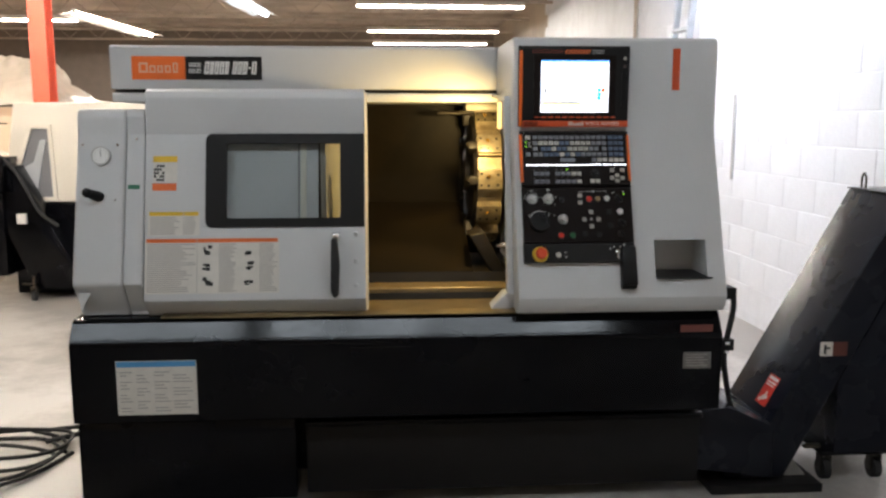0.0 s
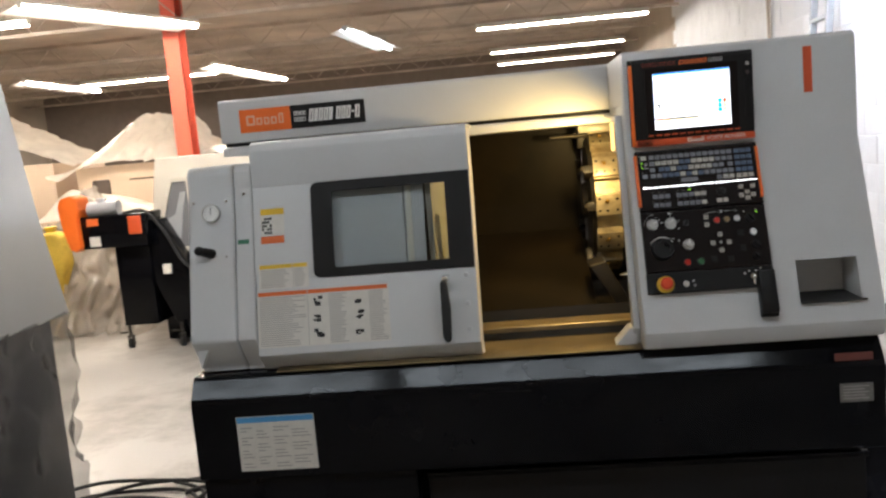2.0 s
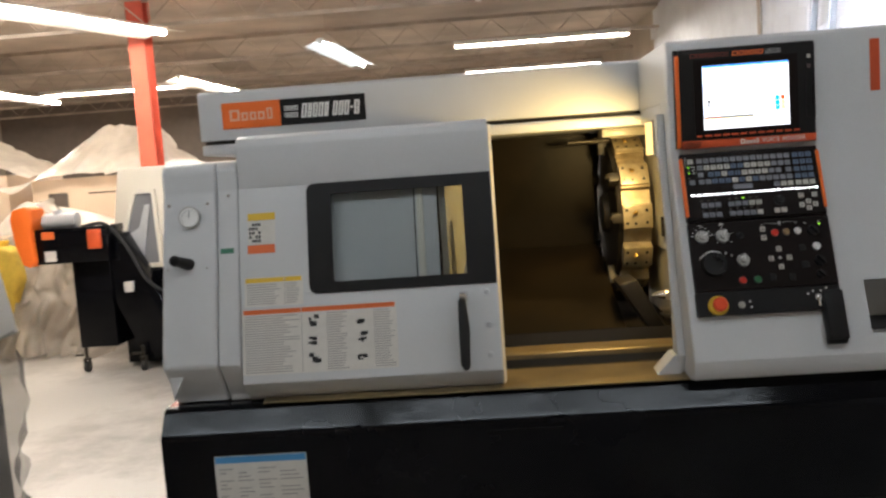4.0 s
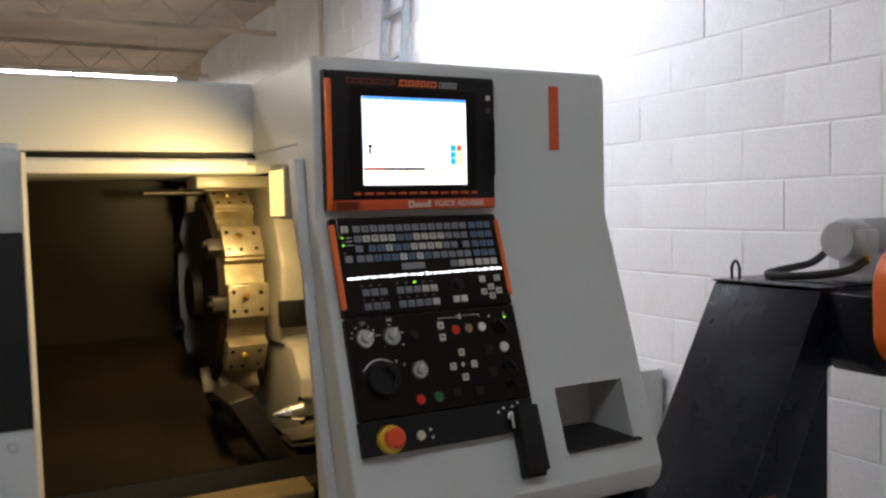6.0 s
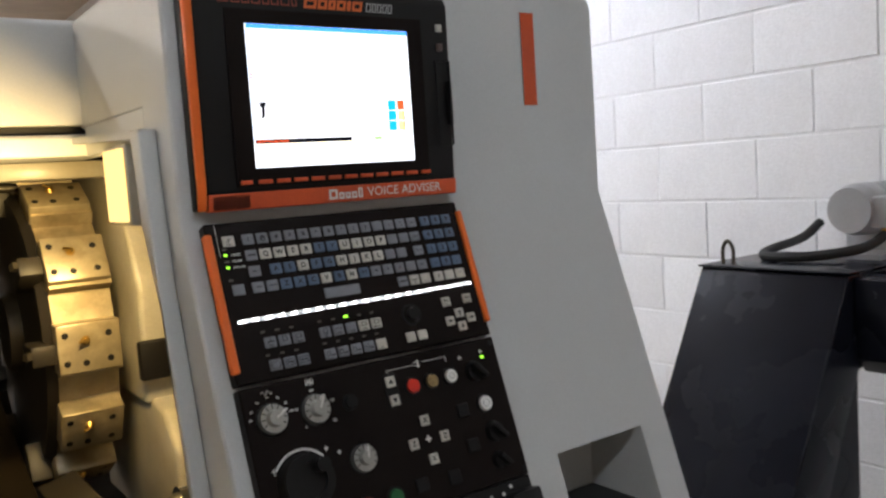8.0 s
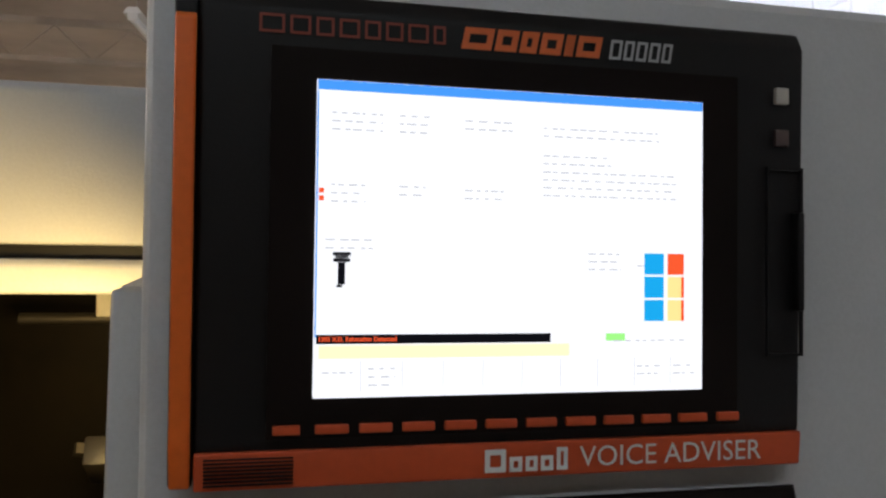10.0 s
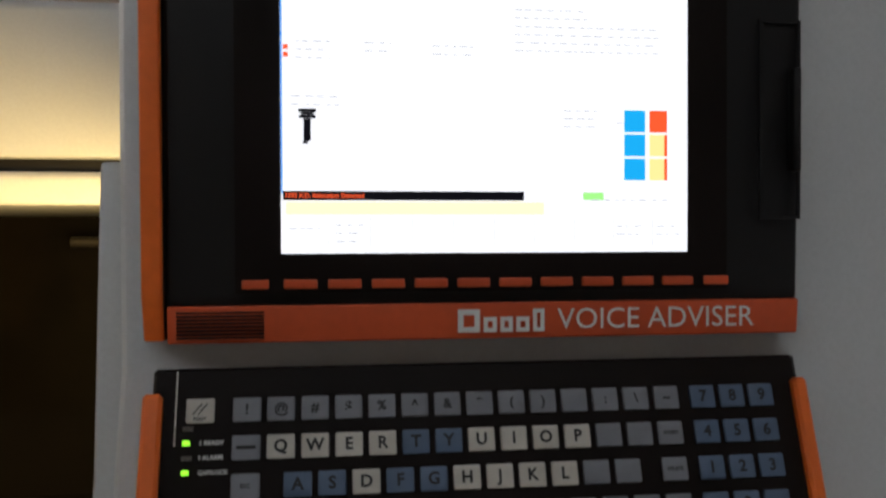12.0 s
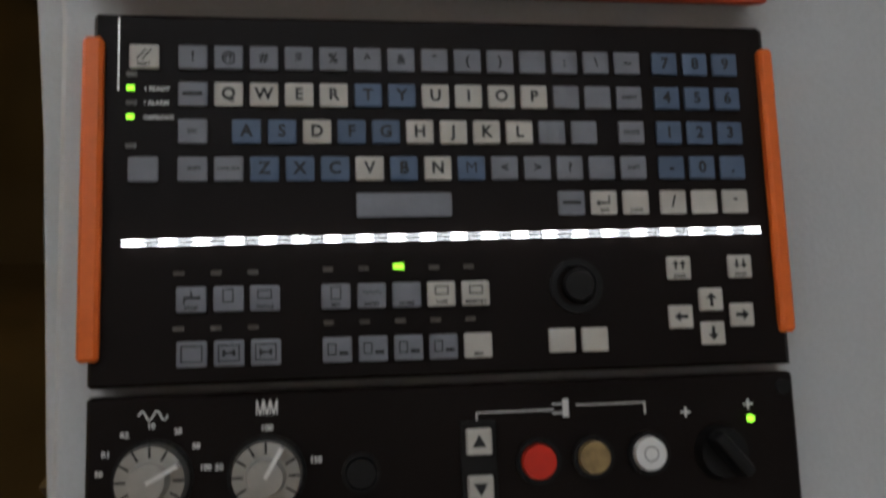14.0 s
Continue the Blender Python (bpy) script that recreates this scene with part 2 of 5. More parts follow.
def add_tube(bm, pts, r, seg=10):
    """One round skin swept along the points, closed at both ends."""
    pts = [Vector(p) for p in pts]
    rings, side = [], None
    for i, p in enumerate(pts):
        d = (pts[min(i + 1, len(pts) - 1)] - pts[max(i - 1, 0)]).normalized()
        if side is None:
            side = d.cross(Vector((0.13, 0.31, 0.94))).normalized()
        side = (side - d * side.dot(d)).normalized()
        up = d.cross(side)
        rings.append([bm.verts.new(p + r * (math.cos(k * 2 * math.pi / seg) * side + math.sin(k * 2 * math.pi / seg) * up)) for k in range(seg)])
    for a, b in zip(rings, rings[1:]):
        for k in range(seg):
            bm.faces.new((a[k], a[(k + 1) % seg], b[(k + 1) % seg], b[k]))
    bm.faces.new(rings[0])
    bm.faces.new(rings[-1])
    bmesh.ops.recalc_face_normals(bm, faces=bm.faces)
    return bm


def curve_pts(keys, n=8):
    """A smooth line through the keys."""
    k = [Vector(p) for p in keys]
    k = [2 * k[0] - k[1]] + k + [2 * k[-1] - k[-2]]
    out = []
    for i in range(1, len(k) - 2):
        for s in range(n):
            t = s / n
            a, b, c, d = k[i - 1], k[i], k[i + 1], k[i + 2]
            out.append(0.5 * ((2 * b) + (c - a) * t + (2 * a - 5 * b + 4 * c - d) * t * t + (3 * b - a - 3 * c + d) * t ** 3))
    out.append(k[-2])
    return out


def finish(ob, angle=35):
    for p in ob.data.polygons:
        p.use_smooth = True
    ob.data.set_sharp_from_angle(angle=radians(angle))


FINE_PRINT = {"fine_print", "screen_mark", "model_mark", "key_picture", "brand_mark", "pictogram", "code_patch", "maker_mark", "scale_print", "speaker_grille", "panel_print", "legend", "lettering", "dial_scale", "bolt_hole", "indicator"}


def part(name, bm, material, parent=None, label="", m=None, angle=35):
    me = bpy.data.meshes.new(name)
    bm.to_mesh(me)
    bm.free()
    me.materials.append(material)
    ob = new(name, me)
    finish(ob, angle)
    if parent is not None:
        ob.parent = parent
    if m is not None:
        ob.matrix_basis = m
    if label:
        tagged(ob, label)
    if name in FINE_PRINT:
        tagged(ob, kind="stuff")
    return ob


def thing(name, label, category, group="", kind="", at=(0, 0, 0)):
    ob = new(name)
    ob.location = at
    return tagged(ob, label, category, group, kind)


def setting(name, bm, material, label, category):
    return tagged(part(name, bm, material), label, category, "", "structure")


def letters(name, items, material, parent, m=None, bold=0.045):
    """One mesh of flat lettering. items: text, x, y, cap height, alignment; drawn in the plane z = 0."""
    bm = bm_new()
    for text, x, y, h, align in items:
        cu = bpy.data.curves.new("lettering", "FONT")
        cu.body, cu.size, cu.align_x, cu.align_y = text, h * 1.38, align, "CENTER"
        cu.resolution_u = 3
        cu.offset = 0.0 if text == "M" else h * bold
        ob = bpy.data.objects.new("lettering", cu)
        me = ob.to_mesh()
        me.transform(Matrix.Translation((x, y, 0)))
        bm.from_mesh(me)
        ob.to_mesh_clear()
        bpy.data.objects.remove(ob)
        bpy.data.curves.remove(cu)
    return part(name, bm, material, parent, "", m)


def flat(bm, x0, x1, y0, y1, z=0.0, t=0.0004):
    return add_box(bm, x0, x1, y0, y1, z, z + t)


def ring(p, axis, r_in, r_out, h, seg=28):
    """A flat washer standing h along the axis."""
    bm = bm_new()
    m = Matrix.Translation(p) @ Vector(axis).to_track_quat("Z", "Y").to_matrix().to_4x4()
    rows = [[bm.verts.new(m @ Vector((r * math.cos(a), r * math.sin(a), z))) for a in [2 * math.pi * i / seg for i in range(seg)]]
            for r, z in ((r_in, 0), (r_out, 0), (r_out, h), (r_in, h))]
    for k in range(4):
        a, b = rows[k], rows[(k + 1) % 4]
        for i in range(seg):
            bm.faces.new((a[i], a[(i + 1) % seg], b[(i + 1) % seg], b[i]))
    bmesh.ops.recalc_face_normals(bm, faces=bm.faces)
    return bm


# ---- the room ----
WALL_X, BACK_Y, LEFT_X, FRONT_Y, ROOF = 1.90, 17.0, -12.0, -5.0, 3.55
setting("floor", box(LEFT_X, WALL_X + 0.2, FRONT_Y, BACK_Y, -0.12, 0), CONCRETE, "worn concrete workshop floor with pale patches", "floor")
setting("ceiling", box(LEFT_X, WALL_X + 0.2, FRONT_Y, BACK_Y, ROOF, ROOF + 0.1), CEIL, "dark grimy metal roof deck", "ceiling")
wall_east = setting("wall_east", box(WALL_X + 0.0032, WALL_X + 0.2, FRONT_Y, 10.05, 0, ROOF), MORTAR, "white-painted concrete block wall", "wall")
setting("wall_north", box(LEFT_X, WALL_X + 0.2, BACK_Y, BACK_Y + 0.15, 0, ROOF), mat("dark_wall", (0.20, 0.165, 0.14), 0.8), "dark far wall of the workshop", "wall")
setting("wall_west", box(LEFT_X - 0.15, LEFT_X, FRONT_Y, BACK_Y, 0, ROOF), PLAIN_WALL, "tan workshop wall", "wall")
setting("wall_south", box(LEFT_X, WALL_X + 0.2, FRONT_Y - 0.15, FRONT_Y, 0, ROOF), PLAIN_WALL, "tan workshop wall behind the aisle", "wall")
setting("wall_partition", box(WALL_X + 0.02, WALL_X + 0.2, 10.05, BACK_Y, 0, ROOF), PLAIN_WALL, "tan plastered wall stretch", "wall")


def joist(y):
    """Open-web roof joist: two chords and a zigzag of bars."""
    ob = thing("roof_joist", "grimy open-web steel roof joist under the deck", "joist", "roof joists", "structure")
    part("chord", box(LEFT_X + 0.05, WALL_X - 0.02, y - 0.03, y + 0.03, ROOF - 0.05, ROOF), JOIST, ob)
    part("chord", box(LEFT_X + 0.05, WALL_X - 0.02, y - 0.03, y + 0.03, ROOF - 0.36, ROOF - 0.32), JOIST, ob)
    bm = bm_new()
    x, up = LEFT_X + 0.1, True
    while x < WALL_X - 0.35:
        a, b = (ROOF - 0.05, ROOF - 0.33) if up else (ROOF - 0.33, ROOF - 0.05)
        add_cyl(bm, (x, y, a), (x + 0.3, y, b), 0.007, 0.007, 6)
        x, up = x + 0.3, not up
    part("web", bm, JOIST, ob)


for y in (2.4, 4.6, 6.9, 9.9, 12.0, 14.1, 16.1):
    joist(y)

def tube_lamp(x, y, z, length, yaw, tube, tubes=1, lit=True, wide=0.0):
    """Strip light: folded housing, end caps, tubes, two hangers."""
    ob = thing("strip_light", "white fluorescent strip light hung under the roof" if lit else "unlit white strip light hung under the roof", "ceiling light", "strip lights", at=(x, y, z))
    ob.rotation_euler = (0, 0, radians(yaw))
    h = length / 2
    part("housing", prism([(-0.06, 0.035), (-0.03, 0.075), (0.03, 0.075), (0.06, 0.035)], -h, h, bevel=0.003), FIXTURE, ob)
    # invented pan: its width stands in for the bloom around the lamp
    if wide:
        part("bloom_reflector", prism([(-wide, -0.012), (-0.05, 0.030), (0.05, 0.030), (wide, -0.012), (0.05, 0.0345), (-0.05, 0.0345)], -h, h), FIXTURE, ob)
    n = round(length / 1.22)
    for k in range(n):
        a, b = -h + k * length / n + 0.02, -h + (k + 1) * length / n - 0.02
        for s in ((0,) if tubes == 1 else (-0.03, 0.03)):
            part("tube", cyl((a, s, 0.012), (b, s, 0.012), 0.024, seg=12), tube if lit else FIXTURE, ob)
        part("end_cap", box(a - 0.018, a, -0.03, 0.03, -0.008, 0.036, 0.003), FIXTURE, ob)
        part("end_cap", box(b, b + 0.018, -0.03, 0.03, -0.008, 0.036, 0.003), FIXTURE, ob)
    for s in (-h * 0.8, h * 0.8):
        part("hanger", cyl((s, 0, 0.07), (s, 0, ROOF - z), 0.004, seg=6), JOIST, ob)
    return ob


tube_lamp(0.15, 9.27, 3.05, 2.40, 0.5, TUBE, wide=0.19)
tube_lamp(0.24, 12.6, 3.05, 2.40, 0, TUBE, wide=0.19)
tube_lamp(0.32, 15.0, 3.05, 2.40, 0, TUBE, wide=0.19)
tube_lamp(-2.58, 9.3, 3.05, 2.44, 85, TUBE_C, wide=0.20)
tube_lamp(-5.20, 12.1, 3.05, 3.4, 86, TUBE_L, wide=0.25)
tube_lamp(-6.80, 11.33, 3.05, 2.44, 0, TUBE_L, wide=0.19)
tube_lamp(-8.3, 11.3, 3.05, 2.44, 90, TUBE_L, wide=0.25)
tube_lamp(-4.54, 5.6, 3.05, 2.2, 66, TUBE_L, wide=0.30)
tube_lamp(-0.78, 5.55, 3.05, 1.22, 83, TUBE, lit=False)
# unseen strip lights over aisle, machine and left rear, added to brighten them
tube_lamp(-2.9, -1.95, 3.05, 2.44, 0, TUBE_F, 2)
tube_lamp(-0.30, -1.95, 3.05, 2.44, 0, TUBE_F, 2)
tube_lamp(0.80, 2.5, 3.05, 2.44, 90, TUBE_W, 2)
tube_lamp(-3.6, 2.0, 3.05, 2.44, 0, TUBE, 2)
tube_lamp(-6.6, 5.4, 3.05, 2.44, 0, TUBE, 2)

# ---- the lathe ----
lathe = thing("cnc_lathe", "light grey and black turning centre with its door slid open", "lathe")


def front(z, y_low=-0.115, z_low=0.80):
    """Front face of the covers: upright above the crease, leaning out below it."""
    return 0.03 if z >= 1.385 else 0.03 + (y_low - 0.03) * (1.385 - z) / (1.385 - z_low)


def lean(z0, y_low=-0.115):
    """Pose of a sheet lying on the leaning face with its origin at height z0: local x along, y up the slope, z outward."""
    a = math.atan2(0.03 - y_low, 0.585)
    return Matrix.Translation((0, front(z0, y_low) - 0.0015, z0)) @ Matrix.Rotation(math.pi / 2 - a, 4, "X")


# base
base = part("base", prism([(-0.14, 0.37), (-0.14, 0.635), (-0.14, 0.645), (-0.1375, 0.655), (-0.133, 0.6625), (-0.130, 0.6665), (-0.0972, 0.7172), (-0.0945, 0.7215), (-0.088, 0.727), (-0.078, 0.731), (-0.06, 0.732), (1.25, 0.732), (1.25, 0.10), (0.05, 0.10), (0.05, 0.37)], -1.79, 0.537, bevel=0.002, seg=1), BLACK, lathe, "glossy black painted base with oily smears")
part("plinth", box(-1.785, -1.02, -0.118, 0.049, 0.06, 0.362, 0.006), BLACK, lathe)
part("coolant_tank", box(-0.99, 0.50, -0.06, 0.048, 0.05, 0.33, 0.008), BLACKM, lathe)
part("tank_lip", box(-0.99, 0.50, -0.085, -0.061, 0.315, 0.335, 0.003), BLACK, lathe)
for x in (-1.7, -1.1, -0.3, 0.4):
    part("levelling_foot", cyl((x, 0.3, 0), (x, 0.3, 0.1), 0.05, 0.035), DARK_STEEL, lathe)
part("base_seam", box(-0.82, -0.60, -0.1425, -0.1385, 0.626, 0.629), BLACKM, lathe)

# headstock cover at the end of the base
hc = [(0.03, 1.375), (0.032, 1.44), (0.05, 1.465), (0.4, 1.468), (1.2, 1.468), (1.2, 0.733), (-0.035, 0.733), (-0.035, 0.75), (-0.115, 0.86)]
headstock_cover = part("headstock_cover", prism(hc, -1.775, -1.605, bevel=0.012), GREY, lathe)
part("headstock_cover", prism([(p[0] + 0.002, p[1]) for p in hc], -1.602, -1.5375, bevel=0.006), GREY, lathe)
part("gusset", prism([(-1.765, 0.86), (-1.70, 0.86), (-1.735, 0.80), (-1.755, 0.76)], -0.092, -0.07, "y"), GREY, headstock_cover)
GM = Matrix.Translation((-1.686, front(1.30) - 0.002, 1.30)) @ Matrix.Rotation(math.pi / 2 - 0.243, 4, "X")
gauge = part("pressure_gauge", cyl((0, 0, 0), (0, 0, 0.012), 0.030), WHITE, lathe, "round white chuck pressure gauge", GM)
part("rim", ring((0, 0, 0), (0, 0, 1), 0.029, 0.033, 0.015), ALU, gauge)
part("needle", add_box(bm_new(), -0.001, 0.001, -0.004, 0.022, 0.0125, 0.0135), INKD, gauge)
bm = bm_new()
for i in range(11):
    a = radians(-40 + i * 26)
    add_box(bm, 0.022 * math.cos(a) - 0.001, 0.022 * math.cos(a) + 0.001, 0.022 * math.sin(a) - 0.001, 0.022 * math.sin(a) + 0.001, 0.012, 0.0126)
part("scale_print", bm, INKD, gauge)
lev = part("lever_knob", cyl((-1.690, -0.022, 1.158), (-1.714, -0.070, 1.176), 0.019, 0.015), BLACKM, lathe, "black ball-ended chuck lever")
part("lever_rod", cyl((-1.680, 0.0, 1.150), (-1.692, -0.026, 1.160), 0.008), BLACKM, lev)
bmesh_tip = bm_new()
bmesh.ops.create_uvsphere(bmesh_tip, u_segments=16, v_segments=10, radius=0.017, matrix=Matrix.Translation((-1.717, -0.075, 1.178)))
part("lever_tip", bmesh_tip, BLACKM, lev)
for x, z in ((-1.752, 1.34), (-1.632, 1.34), (-1.757, 1.145), (-1.636, 1.145), (-1.566, 1.36), (-1.566, 0.96)):
    part("screw", cyl((x, front(z) - 0.001, z), (x, front(z) - 0.005, z), 0.005, 0.004, 10), CHROME, lathe)
L = lean(1.0)
part("green_tag", flat(bm_new(), -1.600 + 0.006, -1.553, 0.175, 0.207), GREEN_L, lathe, "", L)
slip = part("instruction_slip", flat(bm_new(), -1.600 + 0.004, -1.553, -0.115, 0.168), PAPER, lathe, "narrow instruction slip with small print", L)
bm = bm_new()
for i in range(26):
    flat(bm, -1.590, -1.558 - 0.008 * ((i * 7) % 3) / 2, 0.155 - i * 0.0102, 0.159 - i * 0.0102, 0.0005)
part("fine_print", bm, INK, slip)

def frame_marks(bm, x, z0, z1, widths, gap=0.003, slant=0.0, stroke=0.002, lay=0.0038):
    """A row of hollow slanted frames standing in for a printed mark."""
    for w in widths:
        h = z1 - z0
        for a, b, c, d in ((0, stroke, 0, h), (w - stroke, w, 0, h), (stroke, w - stroke, 0, stroke), (stroke, w - stroke, h - stroke, h)):
            lo = [bm.verts.new((x + u + slant * v, z0 + v, lay)) for u, v in ((a, c), (b, c), (b, d), (a, d))]
            bm.faces.new(lo)
        x += w + gap
    return x


# top cover (long header) with its gap and lit strip
part("top_cover", prism([(0.465, 1.552), (0.465, 1.715), (0.475, 1.725), (1.25, 1.725), (1.25, 1.552)], -1.782, -0.196, bevel=0.004), GREY, lathe)
part("cover_gap", box(-1.77, -0.19, 0.480, 1.24, 1.538, 1.551), BLACKM, lathe)
part("door_rail", prism([(0.452, 1.500), (0.452, 1.530), (0.462, 1.537), (1.2, 1.537), (1.2, 1.500)], -1.775, -0.188, bevel=0.004), GREY, lathe)
PL = Matrix.Translation((0, 0.4640, 0)) @ Matrix.Rotation(math.pi / 2, 4, "X")
plate = part("name_plate", flat(bm_new(), -1.485, -1.181, 1.589, 1.681, 0, 0.003), BLACKM, lathe, "black and orange name plate on the header", PL)
part("orange_field", flat(bm_new(), -1.696, -1.4855, 1.589, 1.681, 0, 0.003), ORANGE, plate, "orange field with a pale maker's mark")
bm = bm_new()
frame_marks(bm, -1.668, 1.616, 1.656, (0.036,), 0, 0, 0.008)
frame_marks(bm, -1.626, 1.616, 1.645, (0.024, 0.022, 0.024), 0.007, 0, 0.0065)
frame_marks(bm, -1.534, 1.616, 1.656, (0.020,), 0, 0, 0.0065)
part("maker_mark", bm, mat("pale_orange_print", (0.78, 0.42, 0.28), 0.5, var=0.05), plate)
bm = bm_new()
frame_marks(bm, -1.470, 1.640, 1.656, (0.010, 0.009, 0.003, 0.009, 0.009), 0.002, 0, 0.0025)
frame_marks(bm, -1.470, 1.616, 1.632, (0.010, 0.010, 0.010, 0.011), 0.002, 0, 0.0025)
x = frame_marks(bm, -1.412, 1.611, 1.661, (0.018, 0.015, 0.017, 0.017, 0.015), 0.0035, 0.16, 0.0068)
frame_marks(bm, x + 0.012, 1.611, 1.661, (0.017, 0.017, 0.017), 0.0035, 0.16, 0.0068)
flat(bm, x + 0.078, x + 0.088, 1.633, 1.640, 0.0034)
frame_marks(bm, x + 0.090, 1.611, 1.661, (0.018,), 0, 0.10, 0.007)
part("model_mark", bm, WHITE, plate)

# sliding door with its window
DX0, DX1 = -1.535, -0.762
wx0, wx1 = -1.325, -0.764


def slab(z0, z1, x0, x1, bevel=0.004):
    return prism([(front(z0), z0), (front(z1), z1), (front(z1) + 0.035, z1), (front(z0) + 0.035, z0)], x0, x1)


door = part("sliding_door", prism([(0.03, 1.376), (0.03, 1.505), (0.040, 1.528), (0.065, 1.538), (0.40, 1.538), (0.40, 1.525), (0.07, 1.525), (0.05, 1.376)], DX0, DX1, bevel=0.004), GREY, lathe, "light grey sliding splash door, pushed open")
part("lower_skin", prism([(front(1.055), 1.055), (front(0.80), 0.80), (-0.05, 0.735), (0.0, 0.735), (-0.06, 0.82), (0.0, 1.055)], DX0, DX1, bevel=0.004), GREY, door)
part("side_skin", slab(1.054, 1.377, DX0, wx0 + 0.01), GREY, door)
part("end_rib", prism([(0.032, 1.5), (0.10, 1.5), (0.10, 1.385), (-0.03, 0.80), (0.0, 0.76), (-0.04, 0.76), (front(0.80) + 0.002, 0.80), (0.032, 1.385)], DX1 - 0.012, DX1 - 0.002), GREY_IN, door, "oily inner edge of the door")
part("end_rib", prism([(0.035, 1.5), (0.45, 1.5), (0.45, 0.76), (-0.035, 0.76), (front(0.80) + 0.005, 0.80), (0.035, 1.385)], DX0, DX0 + 0.012), GREY, door)
strip_front = [(0.028, 1.52), (0.028, 1.385), (front(0.80) - 0.002, 0.80), (-0.05, 0.737)]
strip_back = [(-0.028, 0.737), (front(0.80) + 0.022, 0.80), (0.052, 1.385), (0.052, 1.52)]
strip = prism(strip_front + strip_back, DX1 - 0.001, DX1 + 0.010)
for v in strip.verts:
    # chamfered: the front edge lies flush with the door
    if v.co.x > DX1 + 0.006 and min(abs(v.co.y - y) + abs(v.co.z - z) for y, z in strip_front) < 0.001:
        v.co.x = DX1 + 0.002
# cream instead of door grey: the work lamp's light put into the colour
part("edge_strip", strip, CREAM, door, "pale edge strip of the door, yellow lamplight put into its colour")
WL = lean(1.2)
sl = 1 / math.cos(math.atan2(0.145, 0.585))


def rounded(x0, x1, y0, y1, r, only_left=True, n=6):
    pts = []
    for cx, cy, a0, use in ((x0 + r, y0 + r, 180, True), (x1 - r, y0 + r, 270, not only_left), (x1 - r, y1 - r, 0, not only_left), (x0 + r, y1 - r, 90, True)):
        if use:
            pts += [(cx + r * math.cos(radians(a0 + 90 * i / n)), cy + r * math.sin(radians(a0 + 90 * i / n))) for i in range(n + 1)]
        else:
            pts.append((x1, y0 if a0 == 270 else y1))
    return pts


def frame_mesh(outer, inner, h):
    """A flat frame between two outlines with the same number of points."""
    bm = bm_new()
    n = len(outer)
    rows = [[bm.verts.new((p[0], p[1], z)) for p in o] for o, z in ((outer, 0), (outer, h), (inner, h), (inner, 0))]
    for k in range(4):
        a, b = rows[k], rows[(k + 1) % 4]
        for i in range(n):
            bm.faces.new((a[i], a[(i + 1) % n], b[(i + 1) % n], b[i]))
    bmesh.ops.recalc_face_normals(bm, faces=bm.faces)
    return bm


wz0, wz1 = (1.050 - 1.2) * sl, (1.378 - 1.2) * sl
outer = rounded(wx0, wx1, wz0, wz1, 0.025)
inner_full = rounded(-1.250, -0.850, (1.082 - 1.2) * sl, (1.343 - 1.2) * sl, 0.012)
win = part("door_window", frame_mesh(outer, inner_full, 0.006), BLACKM, door, "door window in a wide black gasket", WL @ Matrix.Translation((0, 0, -0.003)))
part("pane", flat(bm_new(), -1.26, -0.84, (1.078 - 1.2) * sl, (1.348 - 1.2) * sl, -0.004, 0.004), GLASS, win).visible_shadow = False
hd = part("door_handle", prism([(-0.879, 1.020), (-0.858, 1.022), (-0.850, 0.93), (-0.856, 0.815), (-0.872, 0.808), (-0.884, 0.83), (-0.882, 0.93)], -0.152, -0.120, "y", 0.008), RUBBER, door, "black rubber-covered door handle")
part("handle_post", cyl((-0.866, -0.125, 1.012), (-0.866, front(1.012), 1.012), 0.008), CHROME, hd)
part("handle_post", cyl((-0.866, -0.125, 0.832), (-0.866, front(0.832), 0.832), 0.008), CHROME, hd)
part("handle_bracket", prism([(-0.876, 1.012), (-0.852, 1.012), (-0.852, 1.032), (-0.876, 1.032)], -0.115, -0.06, "y", 0.003), CHROME, hd)
for z in (1.025, 0.93, 0.845):
    part("bolt", cyl((-0.795, front(z), z), (-0.795, front(z) - 0.006, z), 0.009, 0.007, 12), GREY, door)


